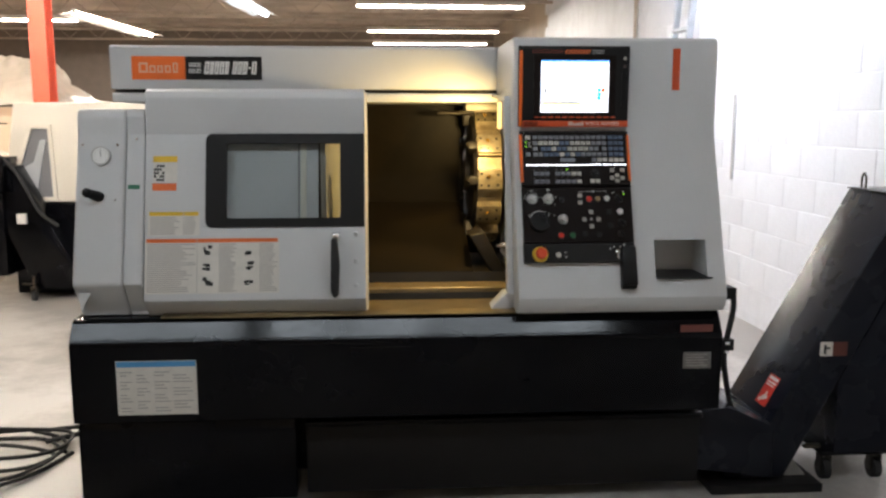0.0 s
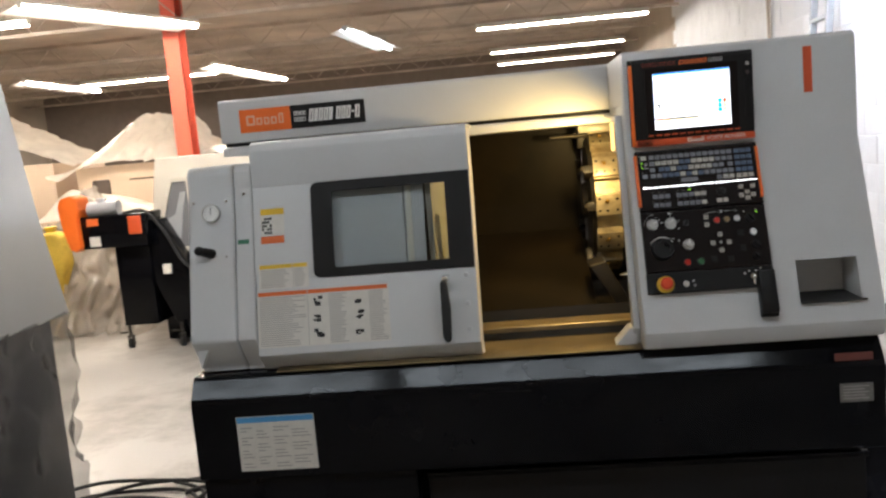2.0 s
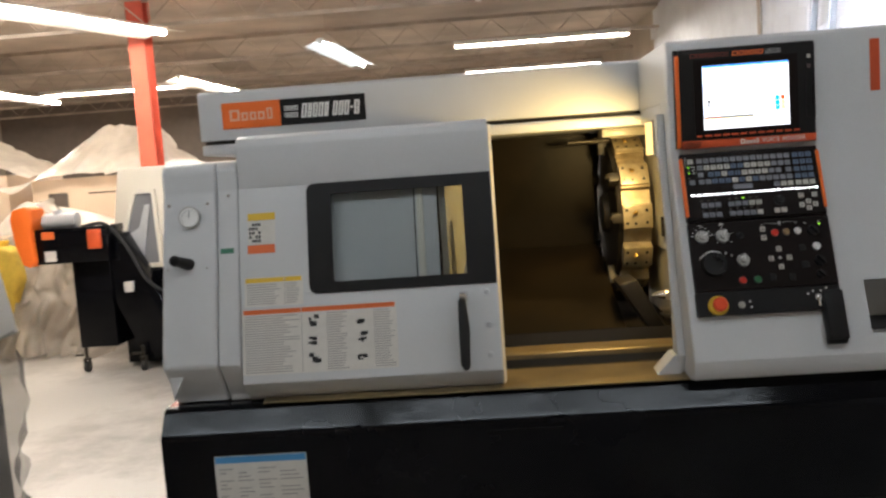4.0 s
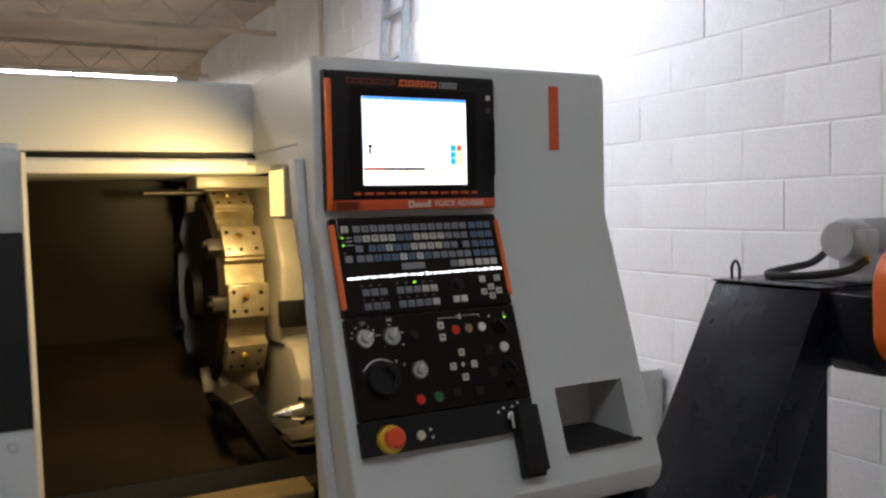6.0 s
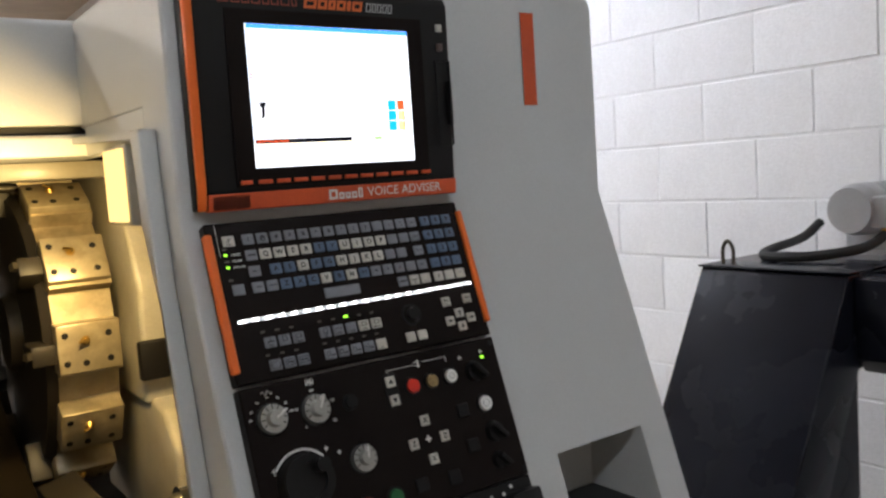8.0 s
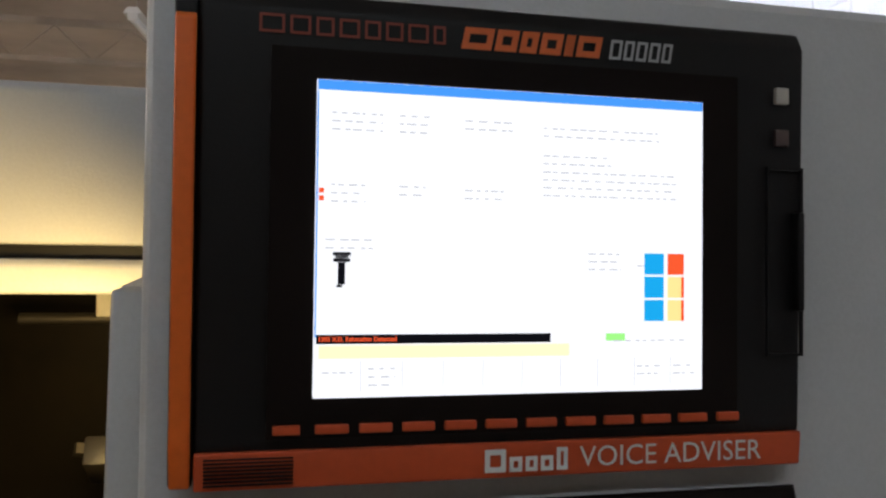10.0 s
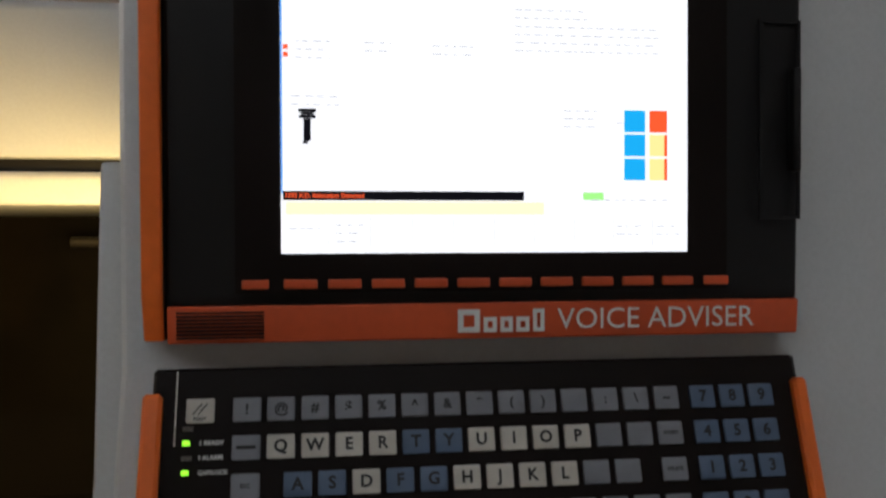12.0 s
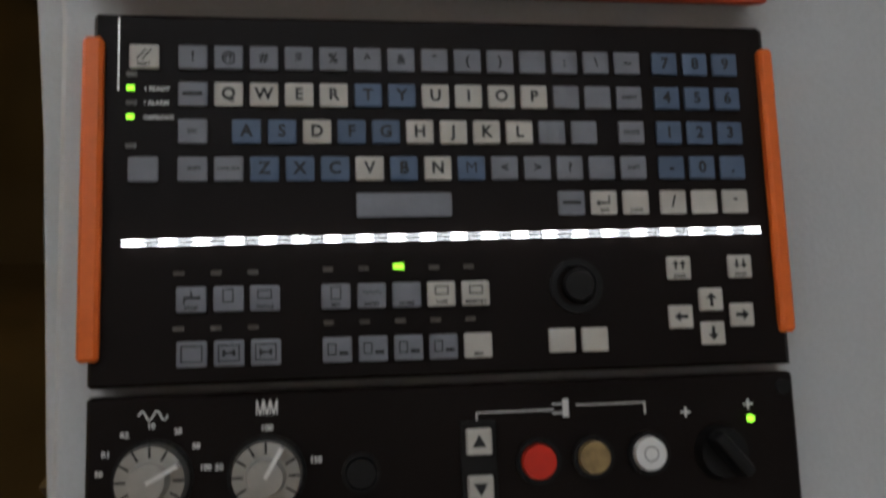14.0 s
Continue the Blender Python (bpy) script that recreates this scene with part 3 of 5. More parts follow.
def safety_label(name, x0, x1, z0, z1, head, text, split=(), pict=False, hh=0.016):
    """A printed warning label lying on the leaning door skin."""
    m = lean((z0 + z1) / 2)
    h = (z1 - z0) * sl / 2
    lab = part(name, flat(bm_new(), x0, x1, -h, h), PAPER, door, text, m)
    hb = bm_new()
    edges = [x0 + 0.003] + [s for s in split] + [x1 - 0.003]
    for a, b in zip(edges, edges[1:]):
        flat(hb, a + 0.001, b - 0.002, h - hh, h - 0.002, 0.0005)
    part("header_band", hb, head, lab)
    ln, pc = bm_new(), bm_new()
    rnd = random.Random(len(name) * 7 + int(x0 * 100))
    for k, (a, b) in enumerate(zip(edges, edges[1:])):
        y = h - hh - 0.008
        while y > -h + 0.006:
            cols = ((a + 0.005, b - 0.006),)
            if pict and k == 1:
                w = (b - a) / 4
                cols = ((a + w + 0.004, a + 2 * w - 0.003), (a + 3 * w + 0.004, b - 0.004))
            for c, d in cols:
                flat(ln, c, c + (d - c) * rnd.uniform(0.65, 1.0), y, y + 0.0028, 0.0005)
            y -= 0.0072
        if pict and k == 1:
            w = (b - a) / 4
            for r in range(3):
                for s in (0, 2):
                    cx, cy = a + (s + 0.5) * w, h - hh - 0.028 - r * 0.054
                    for i in range(5):
                        dx, dy = rnd.uniform(-0.018, 0.004), rnd.uniform(-0.018, 0.008)
                        flat(pc, cx + dx, cx + dx + rnd.uniform(0.008, 0.020), cy + dy, cy + dy + rnd.uniform(0.004, 0.013), 0.0006)
        if k:
            flat(ln, a - 0.0008, a + 0.0008, -h + 0.003, h - 0.003, 0.0005)
    part("fine_print", ln, INK, lab)
    if pict:
        part("pictogram", pc, INKD, lab)
    else:
        pc.free()
    return lab


safety_label("warning_label", -1.538 + 0.006, -1.066, 0.825, 1.015, LABEL_RED, "large white safety label with red bands and pictograms", (-1.352,), True)
safety_label("caution_label", -1.523, -1.344, 1.022, 1.108, YELLOW, "white caution label under a yellow band", (-1.40,))
m = lean(1.24)
part("code_label", flat(bm_new(), -1.508, -1.424, 0.040, 0.062), YELLOW, door, "small yellow caution band", m)
cl = part("code_label", flat(bm_new(), -1.508, -1.424, -0.034, 0.039), PAPER, door, "white label with a dark patch of bars", m)
bm = bm_new()
for i in range(5):
    for j in range(4):
        if (i * 3 + j * 5) % 4:
            flat(bm, -1.505 + j * 0.0095, -1.497 + j * 0.0095, -0.028 + i * 0.0125, -0.019 + i * 0.0125, 0.0005)
part("code_patch", bm, INKD, cl)
part("code_label", flat(bm_new(), -1.510, -1.426, -0.062, -0.036), LABEL_RED, door, "small orange-red warning band", m)

# labels on the base
BP = Matrix.Translation((0, -0.1405, 0)) @ Matrix.Rotation(math.pi / 2, 4, "X")
info = part("notice_plate", flat(bm_new(), -1.634, -1.358, 0.398, 0.594, 0, 0.001), PAPER, lathe, "white notice under a blue band on the base", BP)
part("header_band", flat(bm_new(), -1.632, -1.360, 0.572, 0.592, 0.001), BLUE_L, info)
bm = bm_new()
for i in range(13):
    for a, b in ((-1.622, -1.58), (-1.565, -1.52), (-1.505, -1.45), (-1.44, -1.372)):
        if (i * 5 + int(a * 100)) % 4:
            flat(bm, a, b - 0.01 * (i % 3), 0.41 + i * 0.0118, 0.4135 + i * 0.0118, 0.001)
part("fine_print", bm, INK, info)
part("red_tag", flat(bm_new(), 0.378, 0.498, 0.664, 0.690, 0, 0.001), mat("faded_red_tag", (0.16, 0.045, 0.035), 0.5), lathe, "faded red tag on the base", BP)
tag = part("rating_plate", flat(bm_new(), 0.392, 0.496, 0.526, 0.588, 0, 0.0015), mat("tarnished_plate", (0.20, 0.19, 0.18), 0.45, 0.5, var=0.25, scale=40), lathe, "small metal rating plate with worn print", BP)
bm = bm_new()
for i in range(5):
    flat(bm, 0.402, 0.482 - 0.012 * (i % 2), 0.536 + i * 0.01, 0.540 + i * 0.01, 0.0016)
part("fine_print", bm, INK, tag)

# control cabinet
CX0, CX1, YL = -0.222, 0.538, -0.165
tx0, tx1, tz0, tz1 = 0.279, 0.470, 0.862, 0.997


def cface(z):
    return 0.03 + (YL - 0.03) * (1.385 - z) / 0.585


def cabinet_mesh():
    """One folded skin: upright top, leaning front with the tray opening in it, open working space behind."""
    prof = [(0.030, 1.385), (0.030, 1.700), (0.034, 1.714), (0.046, 1.724), (1.15, 1.724), (1.15, 1.545), (0.14, 1.545), (0.14, 1.385), (0.03, 0.90), (0.03, 0.734), (-0.10, 0.734), (-0.138, 0.742), (-0.158, 0.768), (YL, 0.80),
            (cface(tz0), tz0), (cface(tz1), tz1)]
    bm = bm_new()
    xs = (CX0, tx0, tx1, CX1)
    rows = [[bm.verts.new((x, *p)) for p in prof] for x in xs]
    n = len(prof)
    for k in range(3):
        for i in range(n):
            if not (k == 1 and i == n - 2):
                bm.faces.new((rows[k][i], rows[k][(i + 1) % n], rows[k + 1][(i + 1) % n], rows[k + 1][i]))
    caps = [bm.faces.new(rows[0]), bm.faces.new(rows[3])]
    bmesh.ops.recalc_face_normals(bm, faces=bm.faces)
    es = list({e for f in caps for e in f.edges})
    bmesh.ops.bevel(bm, geom=es, offset=0.009, segments=3, affect="EDGES", profile=0.5)
    return bm


cabinet = part("control_cabinet", cabinet_mesh(), GREY, lathe, "light grey control cabinet with a leaning lower face", None, 28)
part("end_wall", box(0.497, 0.531, 0.145, 1.15, 0.734, 1.544), GREY_IN, lathe)
part("tray_cheek", prism([(cface(tz0) + 0.002, tz0), (cface(tz1) + 0.002, tz1), (0.02, tz1), (0.02, tz0)], tx0 - 0.004, tx0 - 0.0005), GREY, cabinet)
part("tray_cheek", prism([(cface(tz0) + 0.002, tz0), (cface(tz1) + 0.002, tz1), (0.02, tz1), (0.02, tz0)], tx1 + 0.0005, tx1 + 0.004), GREY, cabinet)
part("tray_roof", prism([(cface(tz1) + 0.002, tz1 + 0.0005), (0.02, tz1 + 0.0005), (0.02, tz1 + 0.004), (cface(tz1) + 0.004, tz1 + 0.004)], tx0, tx1), GREY, cabinet)
part("tray_floor", prism([(cface(tz0) + 0.002, tz0 - 0.0005), (0.02, tz0 - 0.0005), (0.02, tz0 - 0.004), (cface(tz0) + 0.002, tz0 - 0.004)], tx0, tx1), GREY, cabinet)
part("tray_back", box(tx0 - 0.004, tx1 + 0.004, 0.0205, 0.028, tz0 - 0.004, tz1 + 0.004), GREY, cabinet)
part("tray_mat", prism([(cface(tz0) - 0.012, tz0 + 0.001), (0.02, tz0 + 0.001), (0.02, tz0 + 0.006), (cface(tz0) - 0.012, tz0 + 0.006)], tx0 + 0.001, tx1 + 0.012), RUBBER, cabinet, "black rubber mat in the tray recess")
part("decal", flat(bm_new(), 0.368, 0.396, 1.536, 1.686, 0, 0.0008), ORANGE_D, cabinet, "upright orange-red decal strip", Matrix.Translation((0, 0.0285, 0)) @ Matrix.Rotation(math.pi / 2, 4, "X"))
# jamb that frames the opening beside the cabinet
part("door_jamb", prism([(0.085, 1.515), (0.125, 1.515), (0.108, 1.389), (0.052, 1.255), (0.012, 1.0), (-0.005, 0.82), (0.03, 0.74), (-0.045, 0.74), (-0.068, 0.80), (-0.015, 0.976), (0.02, 1.134), (0.062, 1.314)], -0.246, -0.2225, bevel=0.003), GREY, lathe, "grey jamb beside the door opening")
part("door_jamb", prism([(0.118, 1.516), (0.45, 1.530), (0.45, 1.520), (0.118, 1.504)], -0.2445, -0.2225), GREY, lathe)
part("side_cheek", box(-0.2225, -0.2195, 0.132, 0.451, 1.500, 1.546), GREY, cabinet)
part("lamp_box", box(-0.2425, -0.2235, 0.162, 0.272, 1.388, 1.502, 0.004), GREY_IN, lathe, "oily cover of the work lamp")
part("lamp_lens", box(-0.2465, -0.2428, 0.170, 0.264, 1.394, 1.496, 0.001), LENS, lathe, "glowing yellow lens of the work lamp")

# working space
part("back_wall", box(-1.484, -0.335, 0.95, 0.97, 1.045, 1.53), SHEET, lathe, "oily sheet-metal back of the working space, darkened in colour for shade")
part("bed_cover", prism([(0.95, 1.045), (0.96, 1.03), (0.287, 0.805), (0.287, 0.822)], -1.484, -0.335), SHEET, lathe, "sloping telescopic way cover, brown with oil, darkened in colour for shade")
# added bay: near-black panels stand for the darkness around the turret
part("turret_bay", box(-0.334, 0.49, 1.12, 1.14, 0.76, 1.53), NEAR_BLACK, lathe, "added near-black bay behind the turret, shade put into its colour")
part("turret_bay", box(-0.334, 0.49, 0.29, 1.119, 0.752, 0.77), NEAR_BLACK, lathe)
part("turret_bay", prism([(0.29, 0.80), (0.96, 1.03), (0.96, 0.772), (0.29, 0.772)], -0.334, -0.330), NEAR_BLACK, lathe)
# groove inserts are near-black: the slots' shade is put into their colour
part("groove", prism([(0.2865, 0.8205), (0.2865, 0.765), (0.228, 0.755), (0.228, 0.770), (0.276, 0.775)], -1.484, 0.49), NEAR_BLACK, lathe)
part("sill", prism([(0.227, 0.792), (0.227, 0.75), (0.150, 0.745), (0.150, 0.780), (0.156, 0.784)], -1.484, -0.20, bevel=0.002), BROWN_SHEET, lathe, "oil-browned sill rail")
part("groove", prism([(0.149, 0.765), (0.149, 0.736), (0.086, 0.734), (0.086, 0.738), (0.143, 0.742)], -1.484, -0.20), NEAR_BLACK, lathe)
part("sill", prism([(0.085, 0.751), (0.085, 0.7335), (-0.098, 0.7335), (-0.098, 0.738), (-0.05, 0.745)], -1.484, -0.215, bevel=0.001), BROWN_SHEET, lathe, "worn front sill of the opening")
part("jamb_foot", prism([(-0.315, 0.735), (-0.235, 0.735), (-0.235, 0.80), (-0.255, 0.80)], -0.06, 0.02, "y", 0.003), GREY, lathe)
part("way_bellows", prism([(-0.350, 0.965), (-0.290, 0.98), (-0.195, 0.80), (-0.250, 0.80)], 0.295, 0.47, "y", 0.004), NEAR_BLACK, lathe, "black way bellows below the turret")
part("headstock_wall", box(-1.499, -1.485, 0.10, 0.96, 0.74, 1.53), GREY_IN, lathe)
chuck = part("chuck", cyl((-1.484, 0.48, 1.12), (-1.30, 0.48, 1.12), 0.127, seg=40), STEEL, lathe, "three-jaw chuck behind the door window")
for k in range(3):
    a = radians(90 + 120 * k)
    m = Matrix.Translation((0, 0.48, 1.12)) @ Matrix.Rotation(a, 4, "X")
    part("jaw", box(-1.30, -1.24, -0.02, 0.02, 0.03, 0.12, 0.003), STEEL, chuck, "", m)
part("window_backing", box(-1.30, -1.002, -0.19, 0.19, -0.040, -0.034), GREY, lathe, "grey sliding inner shield behind the window", lean(1.2))
part("window_backing", box(-0.998, -0.930, -0.19, 0.19, -0.036, -0.030, 0.001), GREY, lathe, "", lean(1.2))
part("window_post", box(-0.992, -0.972, -0.19, 0.19, -0.029, -0.022, 0.002), CREAM, lathe, "", lean(1.2))
part("inner_fold", prism([(-0.925, 0.06), (-0.905, 0.06), (-0.845, 0.28), (-0.87, 0.28)], 0.80, 1.50, "z"), GREY_IN, lathe, "oily folded edge lit by the work lamp")
# made-up slanted piece; its cream stands in for lamplight on the interior
part("lit_edge_piece", prism([(-0.868, 1.05), (-0.828, 1.05), (-0.790, 1.24), (-0.812, 1.26)], 0.10, 0.13, "y", 0.004), CREAM, lathe, "pale slanted piece standing in for the lamplit inner edge")
# lamp-side block above the turret
part("upper_block", box(-0.337, -0.14, 0.60, 0.72, 1.468, 1.499, 0.003), GREY_IN, lathe)
part("tailstock_body", prism([(0.40, 0.80), (0.40, 0.98), (0.46, 1.05), (0.90, 1.12), (0.90, 0.80)], -0.14, 0.30, bevel=0.01), GREY_IN, lathe, "grey tailstock body, oily")
part("turret_back", prism([(0.52, 1.05), (0.50, 1.26), (0.60, 1.499), (0.94, 1.499), (0.94, 1.05)], -0.150, 0.20, bevel=0.01), GREY_IN, lathe)
part("turret_port", box(-0.16, -0.06, 0.488, 0.51, 1.10, 1.17, 0.004), BLACKM, lathe)
TC = Vector((-0.243, 0.78, 1.180))
tur = part("tool_turret", bm_new(), TURRET, lathe, "drum turret of bright steel with tool pockets")
bm = bm_new()
prof = []
for k in range(12):
    a0 = radians(15 + 30 * k)
    for da, r in ((-13, 0.292), (-5.5, 0.292), (-5.0, 0.266), (8, 0.266), (8.5, 0.292), (14, 0.292)):
        prof.append((TC.y + r * math.cos(a0 + radians(da)), TC.z + r * math.sin(a0 + radians(da))))
add_prism(bm, prof, -0.292, -0.190)
bm.to_mesh(tur.data)
bm.free()
finish(tur, 25)
part("turret_face", cyl((-0.308, TC.y, TC.z), (-0.292, TC.y, TC.z), 0.258, 0.272, 48), NEAR_BLACK, tur)
part("turret_hub", cyl((-0.33, TC.y, TC.z), (-0.308, TC.y, TC.z), 0.07, 0.08, 32), NEAR_BLACK, tur)
for k in range(12):
    a = radians(30 * k)
    m = Matrix.Translation((0, TC.y, TC.z)) @ Matrix.Rotation(a, 4, "X")
    blk = part("tool_block", box(-0.295, -0.192, -0.042, 0.042, 0.262, 0.303, 0.003), TURRET, tur, "", m)
    bm = bm_new()
    for x, y in ((-0.282, -0.024), (-0.252, -0.026), (-0.212, -0.024), (-0.282, 0.024), (-0.212, 0.020)):
        add_cyl(bm, (x, y, 0.301), (x, y, 0.3038), 0.0056, seg=10)
    part("bolt_hole", bm, BLACKM, blk)
    part("coolant_nozzle", add_cyl(cyl((-0.250, 0.012, 0.303), (-0.250, 0.012, 0.310), 0.008, 0.005, 12), (-0.250, 0.012, 0.310), (-0.262, 0.012, 0.316), 0.003, seg=8), BRASS, blk)
    if k in (0, 2, 3, 5, 7, 8, 10):
        tl = part("tool_holder", box(-0.334, -0.296, -0.022, 0.012, 0.225, 0.298, 0.003), NEAR_BLACK, tur, "", m)
        part("insert", prism([(-0.341, 0.300), (-0.327, 0.294), (-0.332, 0.284), (-0.346, 0.289)], -0.008, 0.004, "y"), BRASS if k == 8 else DARK_STEEL, tl)
part("boring_bar", cyl((-0.45, 0.72, 1.459), (-0.29, 0.72, 1.459), 0.008, seg=12), DARK_STEEL, tur)
q = part("tailstock_quill", cyl((-0.165, 0.33, 0.918), (0.10, 0.33, 0.918), 0.034, seg=32), CHROME, lathe, "bright tailstock quill with a live centre")
part("live_centre", cyl((-0.236, 0.33, 0.918), (-0.195, 0.33, 0.918), 0.003, 0.017, 24), CHROME, q)
part("centre_body", cyl((-0.195, 0.33, 0.918), (-0.163, 0.33, 0.918), 0.017, 0.025, 24), STEEL, q)
for z in (0.845, 0.86):
    part("way_cover_lip", box(-0.20, 0.3, 0.30, 0.40, z - 0.003, z, 0.001), STEEL, lathe)

# warm work lamp in the working space
wl = bpy.data.lights.new("work_lamp", "AREA")
wl.shape, wl.size, wl.size_y = "RECTANGLE", 0.08, 0.08
wl.energy, wl.color = 7.0, (1.0, 0.70, 0.27)
wlo = new("work_lamp", wl)
wlo.matrix_basis = look((-0.285, 0.20, 1.445), (-0.62, 0.55, 1.06))
tagged(wlo, "warm work lamp shining over the turret", "lamp")

# ---- screen unit ----
SU = Matrix.Rotation(math.pi / 2, 4, "X")
unit = part("screen_unit", prism([(0.029, 1.402), (0.016, 1.402), (0.009, 1.428), (0.004, 1.680), (0.010, 1.692), (0.029, 1.692)], -0.190, 0.201, bevel=0.003), BLACKM, lathe, "black operator screen unit with orange trim")
part("side_shell", prism([(0.029, 1.404), (0.0135, 1.404), (0.0105, 1.43), (0.0095, 1.688), (0.012, 1.692), (0.029, 1.692)], -0.2040, -0.1905, bevel=0.002), BLACKM, unit)
part("side_trim", prism([(0.0130, 1.404), (0.0105, 1.404), (0.0035, 1.43), (-0.001, 1.670), (0.004, 1.674), (0.0092, 1.674), (0.0102, 1.43)], -0.2030, -0.1915, bevel=0.0015), ORANGE, unit, "upright orange trim strip")
part("bottom_trim", prism([(0.018, 1.4015), (0.0085, 1.4025), (0.0065, 1.4245), (0.014, 1.4245)], -0.1895, 0.2008, bevel=0.0015), ORANGE_D, unit, "orange lower trim bar with white lettering")
bm = bm_new()
for i in range(8):
    add_box(bm, -0.184, -0.134, 0.0060, 0.0075, 1.4055 + i * 0.0021, 1.4064 + i * 0.0021)
part("speaker_grille", bm, BLACKM, unit)
bt = Matrix.Translation((0, 0.0068, 0)) @ SU
letters("lettering", [("VOICE ADVISER", 0.1060, 1.4135, 0.0132, "CENTER")], WHITE, unit, bt @ Matrix.Translation((0, 0, 0.0012)), 0.0)
bm = bm_new()
frame_marks(bm, -0.0193, 1.4066, 1.4206, (0.0135,), 0, 0, 0.0034, 0.0012)
frame_marks(bm, -0.0036, 1.4066, 1.4158, (0.0082, 0.0078, 0.0082), 0.0021, 0, 0.0026, 0.0012)
frame_marks(bm, 0.0270, 1.4066, 1.4206, (0.0072,), 0, 0, 0.0026, 0.0012)
part("maker_mark", bm, WHITE, unit, "", bt)
# bezel marks along the top
ut = Matrix.Translation((0, 0.0042, 0)) @ SU
bm = bm_new()
frame_marks(bm, -0.157, 1.6655, 1.6765, (0.0145, 0.0120, 0.0105, 0.0120, 0.0095, 0.0105, 0.0125, 0.0075), 0.0030, 0.0, 0.0016, 0.001)
part("brand_mark", bm, mat("dark_red_print", (0.26, 0.045, 0.02), 0.5), unit, "", ut)
bm = bm_new()
frame_marks(bm, -0.0375, 1.6640, 1.6775, (0.0190, 0.0140, 0.0110, 0.0140, 0.0060, 0.0160), 0.0020, 0.20, 0.0040, 0.001)
part("brand_mark", bm, LABEL_RED, unit, "", ut)
bm = bm_new()
frame_marks(bm, 0.0590, 1.6640, 1.6765, (0.0080, 0.0066, 0.0072, 0.0072, 0.0066), 0.0018, 0.16, 0.0018, 0.001)
part("brand_mark", bm, mat("silver_print", (0.42, 0.42, 0.42), 0.4, var=0.05), unit, "", ut)
# display, its bezel and what it shows
part("bezel", frame_mesh([(-0.150, 1.432), (0.150, 1.432), (0.150, 1.658), (-0.150, 1.658)], [(-0.124, 1.4545), (0.124, 1.4545), (0.124, 1.640), (-0.124, 1.640)], 0.003), PANEL, unit, "", Matrix.Translation((0, 0.0055, 0)) @ SU)
disp = part("display", box(-0.1235, 0.1235, 0.0008, 0.0070, 1.4550, 1.6395), SCREEN, unit, "bright white lit screen page")
DS = Matrix.Translation((0, 0.0007, 0)) @ SU
bms = {k: bm_new() for k in UI}


def ui(kind, x0, x1, z0, z1, lay=0.0):
    flat(bms[kind], x0, x1, z0, z1, lay, 0.0002)


ui("sky", -0.1232, 0.1232, 1.6335, 1.6393)
ui("sky", -0.1234, -0.1225, 1.4900, 1.6330)
ui("black", -0.1225, 0.0205, 1.4860, 1.4915)
ui("pale", -0.1210, 0.0330, 1.4775, 1.4852)
for i, (c, d) in enumerate((("blue", "red"), ("blue", "amber"), ("blue", "amber"))):
    z1 = 1.5415 - i * 0.0147
    ui(c, 0.0830, 0.0965, z1 - 0.0135, z1)
    ui(d, 0.0990, 0.1105, z1 - 0.0135, z1)
    if i:
        ui("red", 0.1085, 0.1105, z1 - 0.0135, z1, 0.0003)
ui("green", 0.0570, 0.0700, 1.4865, 1.4912)
ui("black", -0.1135, -0.1030, 1.5372, 1.5394)
ui("black", -0.1120, -0.1045, 1.5358, 1.5371)
ui("black", -0.1132, -0.1033, 1.5336, 1.5357)
ui("black", -0.1105, -0.1062, 1.5205, 1.5335)
ui("black", -0.1112, -0.1078, 1.5188, 1.5204)
for z in (1.5750, 1.5705):
    ui("red", -0.1220, -0.1190, z - 0.0015, z + 0.0015)
for i in range(10):
    x = -0.0965 + i * 0.0247
    if i < 9:
        ui("line", x - 0.0002, x + 0.0002, 1.4580, 1.4760)
rnd = random.Random(3)
for x, z, w, rows in ((-0.115, 1.620, 0.030, 3), (-0.075, 1.620, 0.018, 3), (-0.035, 1.619, 0.030, 2), (0.015, 1.617, 0.080, 2), (0.015, 1.600, 0.045, 2), (0.015, 1.590, 0.090, 4),
                      (-0.115, 1.578, 0.020, 3), (-0.075, 1.578, 0.016, 2), (-0.035, 1.577, 0.026, 2), (-0.118, 1.546, 0.028, 2), (0.045, 1.540, 0.022, 3), (0.062, 1.486, 0.050, 1),
                      (-0.119, 1.469, 0.018, 1), (-0.092, 1.471, 0.016, 3), (0.078, 1.470, 0.016, 2), (0.103, 1.470, 0.016, 2), (0.078, 1.533, 0.006, 1)):
    for r in range(rows):
        xx = x
        while xx < x + w:
            d = rnd.uniform(0.002, 0.006)
            ui("line", xx, min(xx + d, x + w), z - r * 0.0048, z - r * 0.0048 + 0.0010)
            xx += d + rnd.uniform(0.001, 0.004)
letters("lettering", [("1393 X.D. Relocation Detected", -0.1215, 1.48875, 0.0026, "LEFT")], UI["red"], disp, DS @ Matrix.Translation((0, 0, 0.0004)))
for k, b in bms.items():
    part("screen_mark", b, UI[k], disp, "", DS)
for i in range(12):
    w = 0.0155 if i in (0, 11) else 0.0195
    x = -0.1385 if i == 0 else 0.1425 if i == 11 else -0.1125 + (i - 1) * 0.02556
    part("soft_key", box(x - w / 2, x + w / 2, 0.0000, 0.0095, 1.4345, 1.4398, 0.0008), ORANGE_D, unit)
part("side_button", box(0.178, 0.188, 0.0015, 0.006, 1.642, 1.653, 0.001), KEY_IVORY, unit)
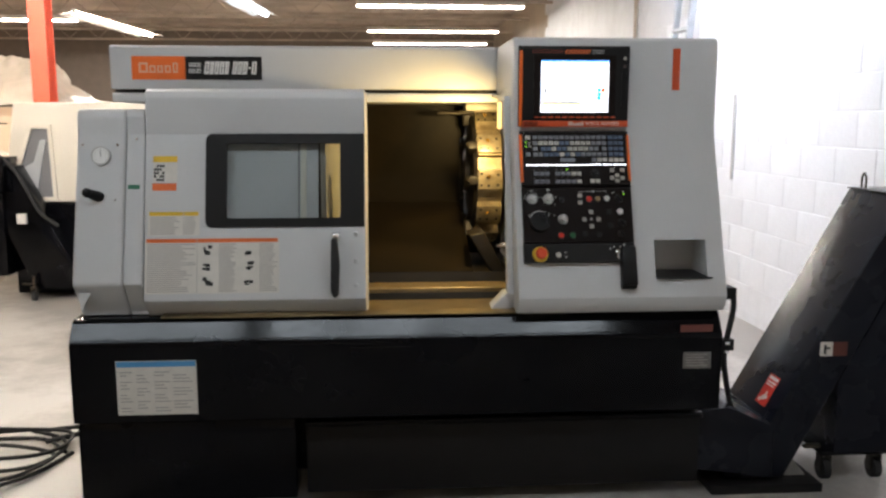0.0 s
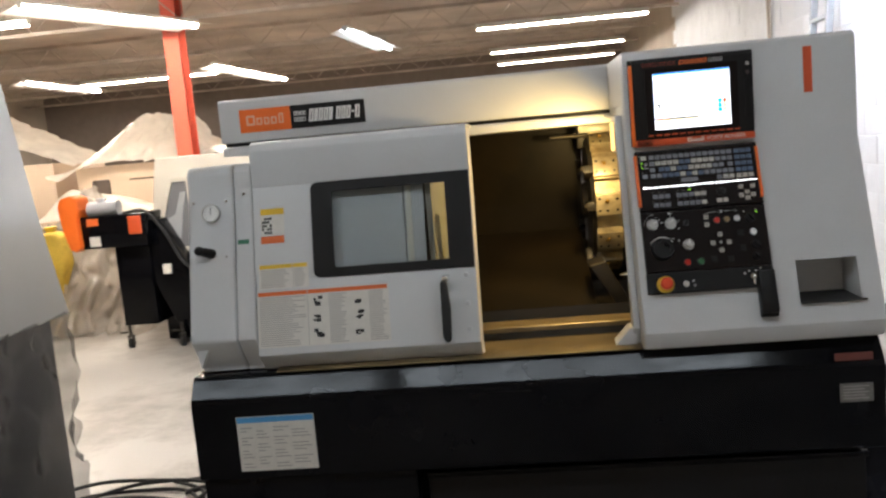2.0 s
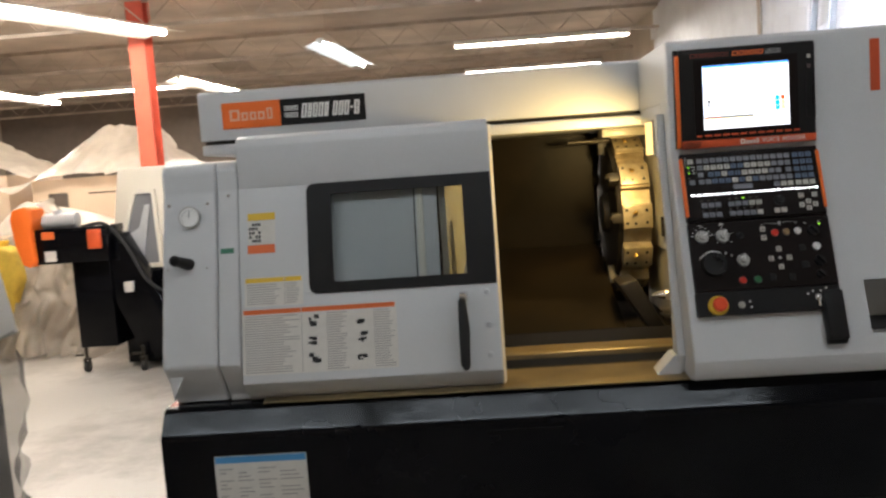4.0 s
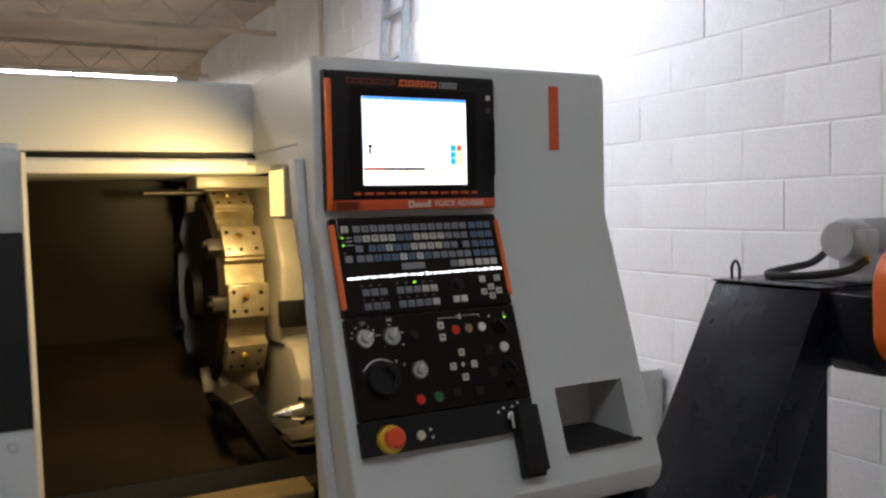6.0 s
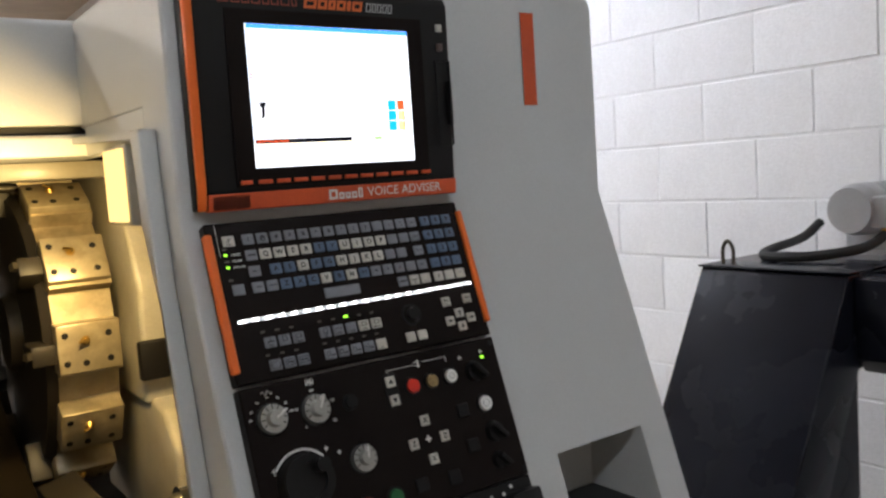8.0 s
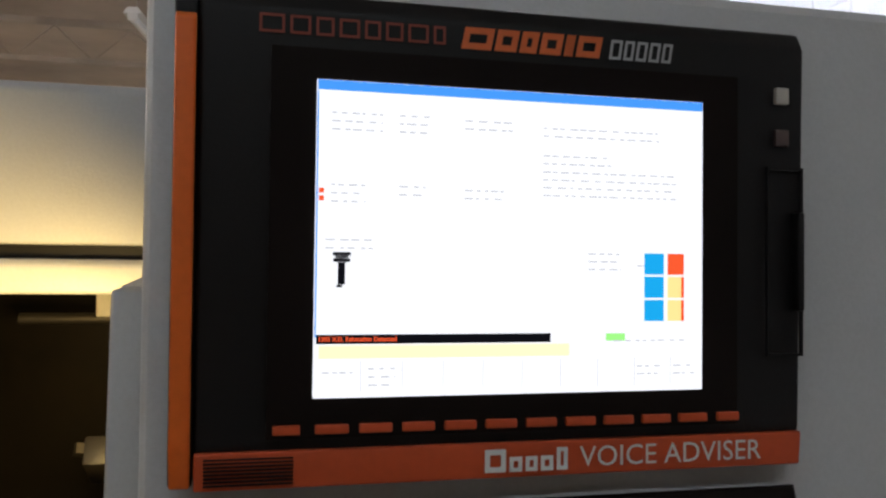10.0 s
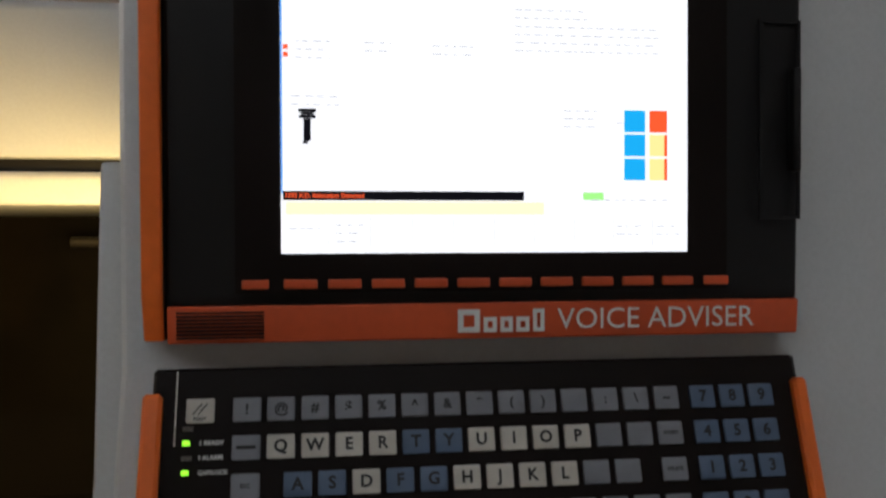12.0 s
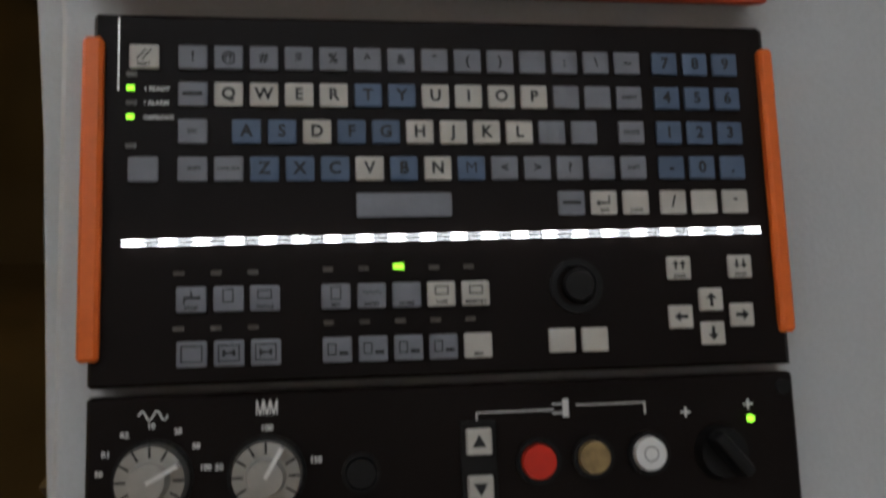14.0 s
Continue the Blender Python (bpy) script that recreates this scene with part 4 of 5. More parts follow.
part("side_button", box(0.178, 0.188, 0.0015, 0.006, 1.614, 1.625, 0.001), mat("brown_button", (0.09, 0.06, 0.055), 0.5), unit)
part("card_slot", frame_mesh([(0.172, 1.475), (0.199, 1.475), (0.199, 1.600), (0.172, 1.600)], [(0.174, 1.477), (0.197, 1.477), (0.197, 1.598), (0.174, 1.598)], 0.002), BLACKM, unit, "card slot cover on the bezel", ut)
part("slot_catch", box(0.193, 0.198, -0.001, 0.007, 1.505, 1.570, 0.001), BLACKM, unit)

# ---- keyboard panel on the leaning face ----
KA = math.atan2(0.327, 0.945)
KP = Matrix.Translation((0, 0.013, 1.388)) @ Matrix.Rotation(math.pi / 2 - KA, 4, "X")


def slope_box(u0, u1, v0, v1, h0, h1, bevel=0.0, seg=1):
    """A block on the panel: u along, v down the slope, h out of it."""
    return box(u0, u1, -v1, -v0, h0, h1, bevel, seg)


kb = part("keyboard_panel", slope_box(-0.198, 0.2005, 0.0, 0.2085, -0.022, 0.0, 0.002), PANEL, lathe, "dark keyboard panel with square keys and an LED strip", KP)
part("panel_groove", slope_box(-0.1845, -0.1838, 0.002, 0.045, 0.0001, 0.0006), STEEL, kb)
part("side_trim", slope_box(-0.2025, -0.1915, 0.0155, 0.1945, -0.004, 0.006, 0.002), ORANGE, kb, "upright orange trim strip")
part("side_trim", slope_box(0.1945, 0.2035, 0.0155, 0.1900, -0.004, 0.006, 0.002), ORANGE, kb, "upright orange trim strip")
part("side_rail", slope_box(0.2006, 0.2035, 0.0, 0.2085, -0.022, -0.006), BLACKM, kb)

key_mesh = {}
SPREAD = Matrix.Translation((0, -0.0016, 0)) @ Matrix.Diagonal((0.988, 1, 1, 1))


def key(u, v, colour, w=0.0162, h=0.0140):
    k = (colour.name, w, h)
    if k not in key_mesh:
        bm = box(-w / 2, w / 2, -h / 2, h / 2, 0.0002, 0.0028, 0.0011, 2)
        me = bpy.data.meshes.new("key")
        bm.to_mesh(me)
        bm.free()
        me.materials.append(colour)
        key_mesh[k] = me
    ob = new("key", key_mesh[k])
    finish(ob, 40)
    ob.parent = kb
    ob.matrix_basis = SPREAD @ Matrix.Translation((u, -v, 0))


ROW = (0.0240, 0.0455, 0.0670, 0.0884, 0.1092)
COL, PIT = -0.1455, 0.0198
marks, small = [], []


def run(row, first, text, blue="", grey=""):
    for i, ch in enumerate(text):
        u = COL + (first + i) * PIT
        key(u, ROW[row], KEY_BLUE if ch in blue else KEY_GREY if (ch in grey or ch == " ") else KEY_IVORY)
        if ch.strip():
            marks.append((ch, u, -ROW[row], 0.0070 if ch.isalnum() else 0.0058, "CENTER"))


run(0, 0, "!@#$%^&*() :\\~", grey="!@#$%^&*():\\~")
run(1, 1, "QWERTYUIOP", blue="TY")
run(2, 1.5, "ASDFGHJKL", blue="ASFG")
run(3, 2, "ZXCVBNM<>?", blue="ZXCBM", grey="<>?")
for u, v in ((-0.1722, ROW[0]), (0.0922, ROW[4]), (0.1120, ROW[4]), (0.1355, ROW[4]), (0.1553, ROW[4]), (0.1750, ROW[4])):
    key(u, v, KEY_IVORY)
for u, v in ((COL, ROW[1]), (COL + 11 * PIT, ROW[1]), (COL + 12 * PIT, ROW[1]), (COL + 13 * PIT, ROW[1]), (COL, ROW[2]), (COL + 10.5 * PIT, ROW[2]), (COL + 11.5 * PIT, ROW[2]), (COL + 13 * PIT, ROW[2]),
             (-0.1722, ROW[3]), (COL, ROW[3]), (COL + PIT, ROW[3]), (COL + 12 * PIT, ROW[3]), (COL + 13 * PIT, ROW[3]), (0.0722, ROW[4])):
    key(u, v, KEY_GREY)
for r, t in enumerate(("789", "456", "123", "-0.")):
    for i, ch in enumerate(t):
        key(0.1358 + i * 0.0196, ROW[r], KEY_BLUE)
        marks.append((ch, 0.1358 + i * 0.0196, -ROW[r], 0.0070, "CENTER"))
key(-0.0270, 0.1095, KEY_GREY, 0.0550, 0.0140)
marks += [("/", 0.1355, -ROW[4], 0.007, "CENTER"), ("-", 0.1750, -ROW[4] + 0.002, 0.006, "CENTER")]
small += [("RESET", -0.1722, -ROW[0] - 0.0048, 0.0020, "CENTER"), ("EOB", 0.0922, -ROW[4] - 0.0048, 0.0020, "CENTER"), ("CLEAR", 0.1120, -ROW[4] - 0.0048, 0.0020, "CENTER"),
          ("SHIFT", COL + 0.001, -ROW[3], 0.0022, "CENTER"), ("CAPSLOCK", COL + PIT, -ROW[3], 0.0018, "CENTER"), ("INSERT", COL + 13 * PIT, -ROW[1], 0.0022, "CENTER"), ("DELETE", COL + 13 * PIT, -ROW[2], 0.0022, "CENTER"),
          ("SHIFT", COL + 13 * PIT, -ROW[3], 0.0022, "CENTER"), ("ESC", COL, -ROW[2], 0.0024, "CENTER")]
# mode keys under the LED strip
MODE1, MODE2 = 0.1608, 0.1902
for i, t in enumerate(("STOP", "", "SINGLE")):
    key(-0.1458 + i * 0.0198, MODE1, KEY_GREY)
    key(-0.1454 + i * 0.0198, MODE2, KEY_GREY)
    small.append((t, -0.1458 + i * 0.0198, -MODE1 - 0.0048, 0.0022, "CENTER")) if t else None
for i, t in enumerate(("MF1", "RAPID", "HOME", "TAPE", "MEMORY")):
    key(-0.0671 + i * 0.0199, MODE1, KEY_IVORY if i > 2 else KEY_GREY)
    key(-0.0668 + i * 0.0199, MODE2, KEY_IVORY if i > 3 else KEY_GREY)
    small.append((t, -0.0671 + i * 0.0199, -MODE1 - 0.0048, 0.0022, "CENTER"))
small.append(("MDI", 0.0128, -MODE2 - 0.0048, 0.0022, "CENTER"))
for u in (0.0622, 0.0818):
    key(u, 0.1890, KEY_IVORY, 0.0160, 0.0138)
for u, v, a in ((0.1360, 0.1488, 0), (0.1746, 0.1485, 180), (0.1547, 0.1678, 0), (0.1736, 0.1772, 270), (0.1352, 0.1775, 90), (0.1545, 0.1875, 180)):
    key(u, v, KEY_IVORY, 0.0150, 0.0135)
small += [("PAGE", 0.1360, -0.1536, 0.0022, "CENTER"), ("PAGE", 0.1746, -0.1533, 0.0022, "CENTER")]
TOPK = SPREAD @ Matrix.Translation((0, 0, 0.0029))
letters("legend", marks, INKD, kb, TOPK)
letters("legend", small, INKD, kb, TOPK)
# pictures on the keys
bm = bm_new()


def arrow(bm, u, v, deg, s=0.0042):
    m = Matrix.Translation((u, -v, 0)) @ Matrix.Rotation(radians(deg), 4, "Z")
    pts = [(0, s), (s * 0.8, s * 0.1), (s * 0.25, s * 0.1), (s * 0.25, -s), (-s * 0.25, -s), (-s * 0.25, s * 0.1), (-s * 0.8, s * 0.1)]
    bm.faces.new([bm.verts.new(m @ Vector((x, y, 0))) for x, y in reversed(pts)])


for u, v, a in ((0.1547, 0.1678, 0), (0.1736, 0.1772, 270), (0.1352, 0.1775, 90), (0.1545, 0.1875, 180)):
    arrow(bm, u, v, a)
for u, a in ((0.1360, 0), (0.1746, 180)):
    arrow(bm, u - 0.0022, 0.1470, a, 0.0028)
    arrow(bm, u + 0.0022, 0.1470, a, 0.0028)
flat(bm, 0.0885, 0.0955, -ROW[4] - 0.001, -ROW[4])
flat(bm, 0.0948, 0.0955, -ROW[4], -ROW[4] + 0.004)
arrow(bm, 0.0895, ROW[4] + 0.0005, 90, 0.0025)
for d in (-0.0015, 0.0015):
    m = Matrix.Translation((-0.1722 + d, -ROW[0] + 0.001, 0)) @ Matrix.Rotation(radians(-40), 4, "Z")
    bm.faces.new([bm.verts.new(m @ Vector(p)) for p in ((-0.0004, -0.004, 0), (0.0004, -0.004, 0), (0.0004, 0.004, 0), (-0.0004, 0.004, 0))])
for u in (-0.1468, -0.1448):
    flat(bm, u - 0.003, u + 0.004, -MODE1, -MODE1 + 0.0016)
flat(bm, -0.1462, -0.1452, -MODE1, -MODE1 + 0.0045)
flat(bm, -0.1500, -0.1490, -MODE1 - 0.0025, -MODE1)
for i in (1, 2):
    u = -0.1454 + i * 0.0198
    flat(bm, u - 0.0035, u + 0.0035, -MODE2 - 0.0006, -MODE2 + 0.0006)
    flat(bm, u - 0.0035, u - 0.0020, -MODE2 - 0.0018, -MODE2 + 0.0018)
    flat(bm, u + 0.0020, u + 0.0035, -MODE2 - 0.0018, -MODE2 + 0.0018)
part("key_picture", bm, INKD, kb, "", TOPK)
bm = bm_new()


def outline(u0, u1, v0, v1, t=0.0007):
    flat(bm, u0, u1, -v0 - t, -v0)
    flat(bm, u0, u1, -v1, -v1 + t)
    flat(bm, u0, u0 + t, -v1, -v0)
    flat(bm, u1 - t, u1, -v1, -v0)


for i in (0, 1, 2):
    u = -0.1454 + i * 0.0198
    outline(u - 0.0058, u + 0.0058, MODE2 - 0.0045, MODE2 + 0.0045)
for i in range(4):
    u = -0.0668 + i * 0.0199
    outline(u - 0.0055, u - 0.0005, MODE2 - 0.0035, MODE2 + 0.003)
    flat(bm, u + 0.001, u + 0.006, -MODE2 - 0.003, -MODE2 - 0.001)
for u in (-0.1260, -0.0671):
    outline(u - 0.0030, u + 0.0030, MODE1 - 0.0055, MODE1 + 0.0020)
for u in (-0.0073, 0.0126, -0.1063):
    outline(u - 0.0040, u + 0.0040, MODE1 - 0.0045, MODE1 + 0.0005)
for i in range(6):
    flat(bm, -0.0520 + i * 0.0018, -0.0506 + i * 0.0018, -MODE1 + (0.001 if i % 2 else 0.0018), -MODE1 + (0.0018 if i % 2 else 0.0026))
for u, v in ((COL, ROW[1]), (0.0722, ROW[4])):
    flat(bm, u - 0.0055, u + 0.0055, -v - 0.001, -v + 0.001)
part("key_picture", bm, INKD, kb, "", TOPK)
# light strip
strip = part("led_strip", add_box(box(-0.1800, 0.1845, 0.0010, 0.0014, 0.0002, 0.0022), -0.1800, 0.1845, -0.0014, -0.0010, 0.0002, 0.0022), LED_D, kb, "glowing white LED strip across the keyboard", Matrix.Translation((0, -0.1297, 0)) @ Matrix.Rotation(0.0072, 4, "Z"))
part("strip_backing", box(-0.1815, 0.1860, -0.0019, 0.0019, 0.0001, 0.0012), BLACKM, strip)
for i in range(21):
    x = -0.1745 + i * 0.01785
    w = 0.0066 if i == 0 else 0.0056
    for y in (-0.00125, 0.00125):
        bead = bm_new()
        bmesh.ops.create_uvsphere(bead, u_segments=12, v_segments=6, radius=1.0, matrix=Matrix.Translation((x, y, 0.0020)) @ Matrix.Diagonal((w, 0.00048, 0.0006, 1)))
        part("led", bead, LED_W, strip)
# small lamps beside the keys
bm, bg = bm_new(), bm_new()
for v in (0.0435, 0.0600):
    flat(bg, -0.1795, -0.1755, -v - 0.0014, -v + 0.0014, 0.0002, 0.0012)
flat(bg, -0.0340, -0.0280, -0.1478, -0.1446, 0.0002, 0.0012)
part("indicator", bg, LED_G, kb, "lit green indicator lamps")
for u, v in ((-0.177, 0.0355), (-0.177, 0.0520), (-0.177, 0.0765)) + tuple((-0.1510 + i * 0.0198, w) for i in range(3) for w in (0.1478, 0.1780)) + tuple((-0.0705 + i * 0.0199, w) for i in (0, 1, 3, 4) for w in (0.1470,)) + tuple((-0.0705 + i * 0.0199, 0.1768) for i in range(5)):
    flat(bm, u - 0.0028, u + 0.0028, -v - 0.0012, -v + 0.0012, 0.0002, 0.0012)
part("indicator", bm, mat("dull_indicator", (0.10, 0.085, 0.07), 0.4), kb, "unlit indicator lamps")
letters("legend", [("1 READY", -0.1705, -0.0438, 0.0026, "LEFT"), ("? ALARM", -0.1705, -0.0520, 0.0026, "LEFT"), ("CAPSLOCK", -0.1705, -0.0603, 0.0024, "LEFT")], WHITE, kb, Matrix.Translation((0, 0, 0.0004)))
part("joystick_ring", ring((0.0718, -0.1595, 0.0), (0, 0, 1), 0.0120, 0.0158, 0.0022), BLACKM, kb)
part("joystick", add_cyl(cyl((0.0718, -0.1595, 0.0), (0.0718, -0.1595, 0.006), 0.0075, 0.0070), (0.0718, -0.1595, 0.006), (0.0718, -0.1595, 0.0085), 0.0095, 0.0085), BLACKM, kb, "black thumb joystick")

# ---- operation panel below ----
OP = KP
op = part("operation_panel", slope_box(-0.198, 0.2015, 0.2130, 0.4170, -0.022, 0.0, 0.002), PANEL, lathe, "dark operation panel with dials and buttons", OP)
op2 = part("stop_panel", slope_box(-0.200, 0.2015, 0.4180, 0.4870, -0.022, -0.001, 0.002), BLACKM, lathe, "black strip with the emergency stop", OP)
for u, v in ((0.1945, 0.2215), (0.1945, 0.4085)):
    part("panel_screw", cyl((u, -v, 0), (u, -v, 0.001), 0.0048, seg=16), BLACKM, op)


def dial(u, v, r, turn, knob, parent=op):
    d = part("dial", cyl((0, 0, 0), (0, 0, 0.009), r, r * 0.93, 36), knob, parent, "silver override dial", Matrix.Translation((u, -v, 0)))
    part("dial_skirt", ring((0, 0, 0), (0, 0, 1), r * 1.02, r * 1.10, 0.002, 36), BLACKM, d)
    part("dial_grip", cyl((0, 0, 0.009), (0, 0, 0.018), r * 0.56, r * 0.48, 24), knob, d)
    bm = bm_new()
    for k in range(9):
        a = radians(30 * k - 30)
        m = Matrix.Rotation(a, 4, "Z")
        vs = [bm.verts.new(m @ Vector(p)) for p in ((r * 0.62, -0.0006, 0.0093), (r * 0.95, -0.0006, 0.0093), (r * 0.95, 0.0006, 0.0093), (r * 0.62, 0.0006, 0.0093))]
        bm.faces.new(vs)
    part("dial_scale", bm, INKD, d)
    m = Matrix.Rotation(radians(turn), 4, "Z")
    part("pointer", box(0.0, r * 0.9, -0.0011, 0.0011, 0.0092, 0.0186), WHITE, d, "", m)
    return d


dial(-0.1636, 0.2565, 0.0190, 28, ALU)
dial(-0.1045, 0.2570, 0.0190, 60, ALU)
dial(-0.0550, 0.3320, 0.0180, 80, ALU)
hw = part("handwheel", cyl((-0.1390, -0.3400, 0), (-0.1390, -0.3400, 0.014), 0.036, 0.034, 44), BLACKM, op, "black pulse handwheel")
part("handwheel_dish", ring((-0.1390, -0.3400, 0.014), (0, 0, 1), 0.022, 0.033, 0.005), BLACKM, hw)
part("crank_knob", cyl((-0.1250, -0.3240, 0.014), (-0.1250, -0.3240, 0.036), 0.0080, 0.0095), BLACKM, hw)
sc = bm_new()
for k in range(26):
    a = radians(35 + k * 4.4)
    m = Matrix.Translation((-0.139, -0.340, 0.0004)) @ Matrix.Rotation(a, 4, "Z")
    sc.faces.new([sc.verts.new(m @ Vector(p)) for p in ((0.0380, -0.0014, 0), (0.0410, -0.0014, 0), (0.0410, 0.0014, 0), (0.0380, 0.0014, 0))])
for u, v in ((0.010, 0.2298),):
    flat(sc, u, u + 0.045, -v, -v + 0.0008, 0.0002)
    flat(sc, u, u + 0.0008, -v - 0.006, -v, 0.0002)
    flat(sc, u + 0.058, u + 0.099, -v + 0.002, -v + 0.0028, 0.0002)
    flat(sc, u + 0.098, u + 0.099, -v - 0.004, -v + 0.002, 0.0002)
    flat(sc, u + 0.044, u + 0.051, -v - 0.002, -v - 0.0010, 0.0002)
    flat(sc, u + 0.044, u + 0.051, -v + 0.003, -v + 0.0040, 0.0002)
    flat(sc, u + 0.050, u + 0.0535, -v - 0.004, -v + 0.0062, 0.0002)


def stroke(bm, pts, w=0.0008, lay=0.0004):
    """A printed line of even width through the points."""
    for (a, b), (c, d) in zip(pts, pts[1:]):
        n = Vector((b - d, c - a)).normalized() * w / 2
        bm.faces.new([bm.verts.new((x, y, lay)) for x, y in ((a - n.x, b - n.y), (c - n.x, d - n.y), (c + n.x, d + n.y), (a + n.x, b + n.y))])


stroke(sc, [(-0.1712 + i * 0.00076, -0.2235 + 0.0024 * math.sin(i * math.pi / 5)) for i in range(21)], 0.0009)
stroke(sc, [(-0.1098 + i * 0.0018, -0.2255 if i % 2 else -0.2175) for i in range(7)], 0.0009)
for i in range(4):
    stroke(sc, [(-0.1098 + i * 0.0036, -0.2175), (-0.1098 + i * 0.0036, -0.2255)], 0.0007)
for u, v in ((-0.0850, 0.3160), (-0.175, 0.318), (0.1330, 0.2340), (0.1715, 0.2310)):
    flat(sc, u - 0.003, u + 0.003, -v - 0.0006, -v + 0.0006, 0.0002)
    flat(sc, u - 0.0006, u + 0.0006, -v - 0.003, -v + 0.003, 0.0002)
part("panel_print", sc, WHITE, op)
ang = [(172, "50"), (150, "R1"), (122, "R2"), (92, "10"), (62, "25"), (36, "50"), (10, "100")]
letters("legend", [(t, -0.1636 + 0.0275 * math.cos(radians(a)), -0.2565 + 0.0275 * math.sin(radians(a)), 0.0030, "CENTER") for a, t in ang]
        + [("100", -0.1045, -0.2325, 0.0032, "CENTER"), ("50", -0.1295, -0.2520, 0.0032, "CENTER"), ("150", -0.0785, -0.2505, 0.0032, "CENTER"), ("0", -0.1215, -0.2760, 0.0032, "CENTER"), ("150", -0.081, -0.276, 0.003, "CENTER")]
        + [("+", -0.1020, -0.3080, 0.008, "CENTER"), ("-", -0.1750, -0.322, 0.006, "CENTER"), ("+", 0.0490, -0.3320, 0.013, "CENTER")], WHITE, op, Matrix.Translation((0, 0, 0.0004)))


def push(u, v, r, m, parent=op, name="push_button", label="", h=0.006):
    b = part(name, cyl((0, 0, 0.0), (0, 0, h), r, r * 0.92, 28), m, parent, label, Matrix.Translation((u, -v, 0)))
    part("bezel", ring((0, 0, 0), (0, 0, 1), r * 1.04, r * 1.25, h * 0.6), BLACKM, b)
    return b


push(-0.0544, 0.2585, 0.0085, BLACKM)
push(0.0442, 0.2573, 0.0102, RED, label="red push button")
push(0.0760, 0.2566, 0.0095, AMBER, label="worn amber push button")
wb = push(0.1088, 0.2560, 0.0098, WHITE, label="white push button")
part("ring_mark", ring((0, 0, 0.006), (0, 0, 1), 0.0036, 0.0044, 0.0003), INK, wb)
wb = push(0.1550, 0.3045, 0.0110, WHITE, label="white push button")
part("ring_mark", ring((0, 0, 0.006), (0, 0, 1), 0.0050, 0.0058, 0.0003), INK, wb)
push(-0.0640, 0.3906, 0.0105, RED, label="red push button")
push(-0.0215, 0.3906, 0.0105, GREEN, label="dark green push button")
part("jog_plate", slope_box(0.0005, 0.0210, 0.2335, 0.2800, 0.0, 0.0015, 0.0005), BLACKM, op)


def square(u, v, t, col=KEY_IVORY, s=0.0145):
    b = part("square_button", box(-s / 2, s / 2, -s / 2, s / 2, 0.0015, 0.0045, 0.001, 1), col, op, "", Matrix.Translation((u, -v, 0)))
    if t:
        letters("button_letter", [(t, 0, 0, 0.0068, "CENTER")], INKD, b, Matrix.Translation((0, 0, 0.0047)))
    return b


for v, d in ((0.2448, 0), (0.2702, 180)):
    b = square(0.0107, v, "")
    bm = bm_new()
    s = 1 if d == 0 else -1
    bm.faces.new([bm.verts.new(p) for p in ((-0.004, -0.003 * s, 0.0047), (0.004, -0.003 * s, 0.0047), (0, 0.004 * s, 0.0047))])
    part("arrow_mark", bm, INKD, b)
for u, v, t in ((0.0485, 0.3058, "X"), (0.0230, 0.3330, "Z"), (0.0742, 0.3330, "Z"), (0.0482, 0.3582, "X")):
    square(u, v, t)
for u, v in ((0.1141, 0.3066), (0.1164, 0.3562), (0.0737, 0.3896), (0.0209, 0.3866)):
    square(u, v, "", BLACKM, 0.019)
for u, v, r in ((0.1519, 0.2570, 0.0155), (0.1590, 0.3460, 0.0150), (0.1551, 0.3860, 0.0120)):
    k = part("selector_switch", cyl((0, 0, 0), (0, 0, 0.008), r, r * 0.9, 28), BLACKM, op, "black selector switch", Matrix.Translation((u, -v, 0)))
    part("selector_grip", box(-0.004, 0.004, -r * 0.95, r * 0.95, 0.008, 0.022, 0.003, 2), BLACKM, k, "", Matrix.Rotation(radians(40), 4, "Z"))
part("indicator", cyl((0.1722, -0.2392, 0), (0.1722, -0.2392, 0.002), 0.0022, seg=12), LED_G, op, "lit green indicator lamp")
es = part("emergency_stop", cyl((-0.1420, -0.4590, -0.001), (-0.1420, -0.4590, 0.010), 0.0285, 0.027, 40), YELLOW, op2, "red mushroom emergency stop in a yellow collar")
part("stem", cyl((-0.1420, -0.4590, 0.010), (-0.1420, -0.4590, 0.020), 0.0125), BLACKM, es)
bm = cyl((-0.1420, -0.4590, 0.019), (-0.1420, -0.4590, 0.030), 0.0200, 0.0205, 40)
add_cyl(bm, (-0.1420, -0.4590, 0.030), (-0.1420, -0.4590, 0.0355), 0.0205, 0.0150, 40)
part("mushroom", bm, mat("estop_red", (0.72, 0.07, 0.02), 0.35, var=0.05), es)
push(-0.0765, 0.4610, 0.0100, KEY_IVORY, op2, label="ivory push button")
bm = bm_new()
for u, v in ((-0.0520, 0.4520), (-0.0490, 0.4680), (0.1120, 0.4400), (0.1260, 0.4330), (0.1480, 0.4330), (0.1630, 0.4260)):
    flat(bm, u - 0.0025, u + 0.0025, -v - 0.0025, -v + 0.0025, -0.0006)
part("panel_print", bm, WHITE, op2)
part("key_switch", cyl((0.1370, -0.4520, -0.001), (0.1370, -0.4520, 0.007), 0.0095), CHROME, op2, "chrome key switch with its key in")
part("switch_key", box(0.1330, 0.1410, -0.4780, -0.4500, 0.007, 0.0095, 0.001), CHROME, op2)
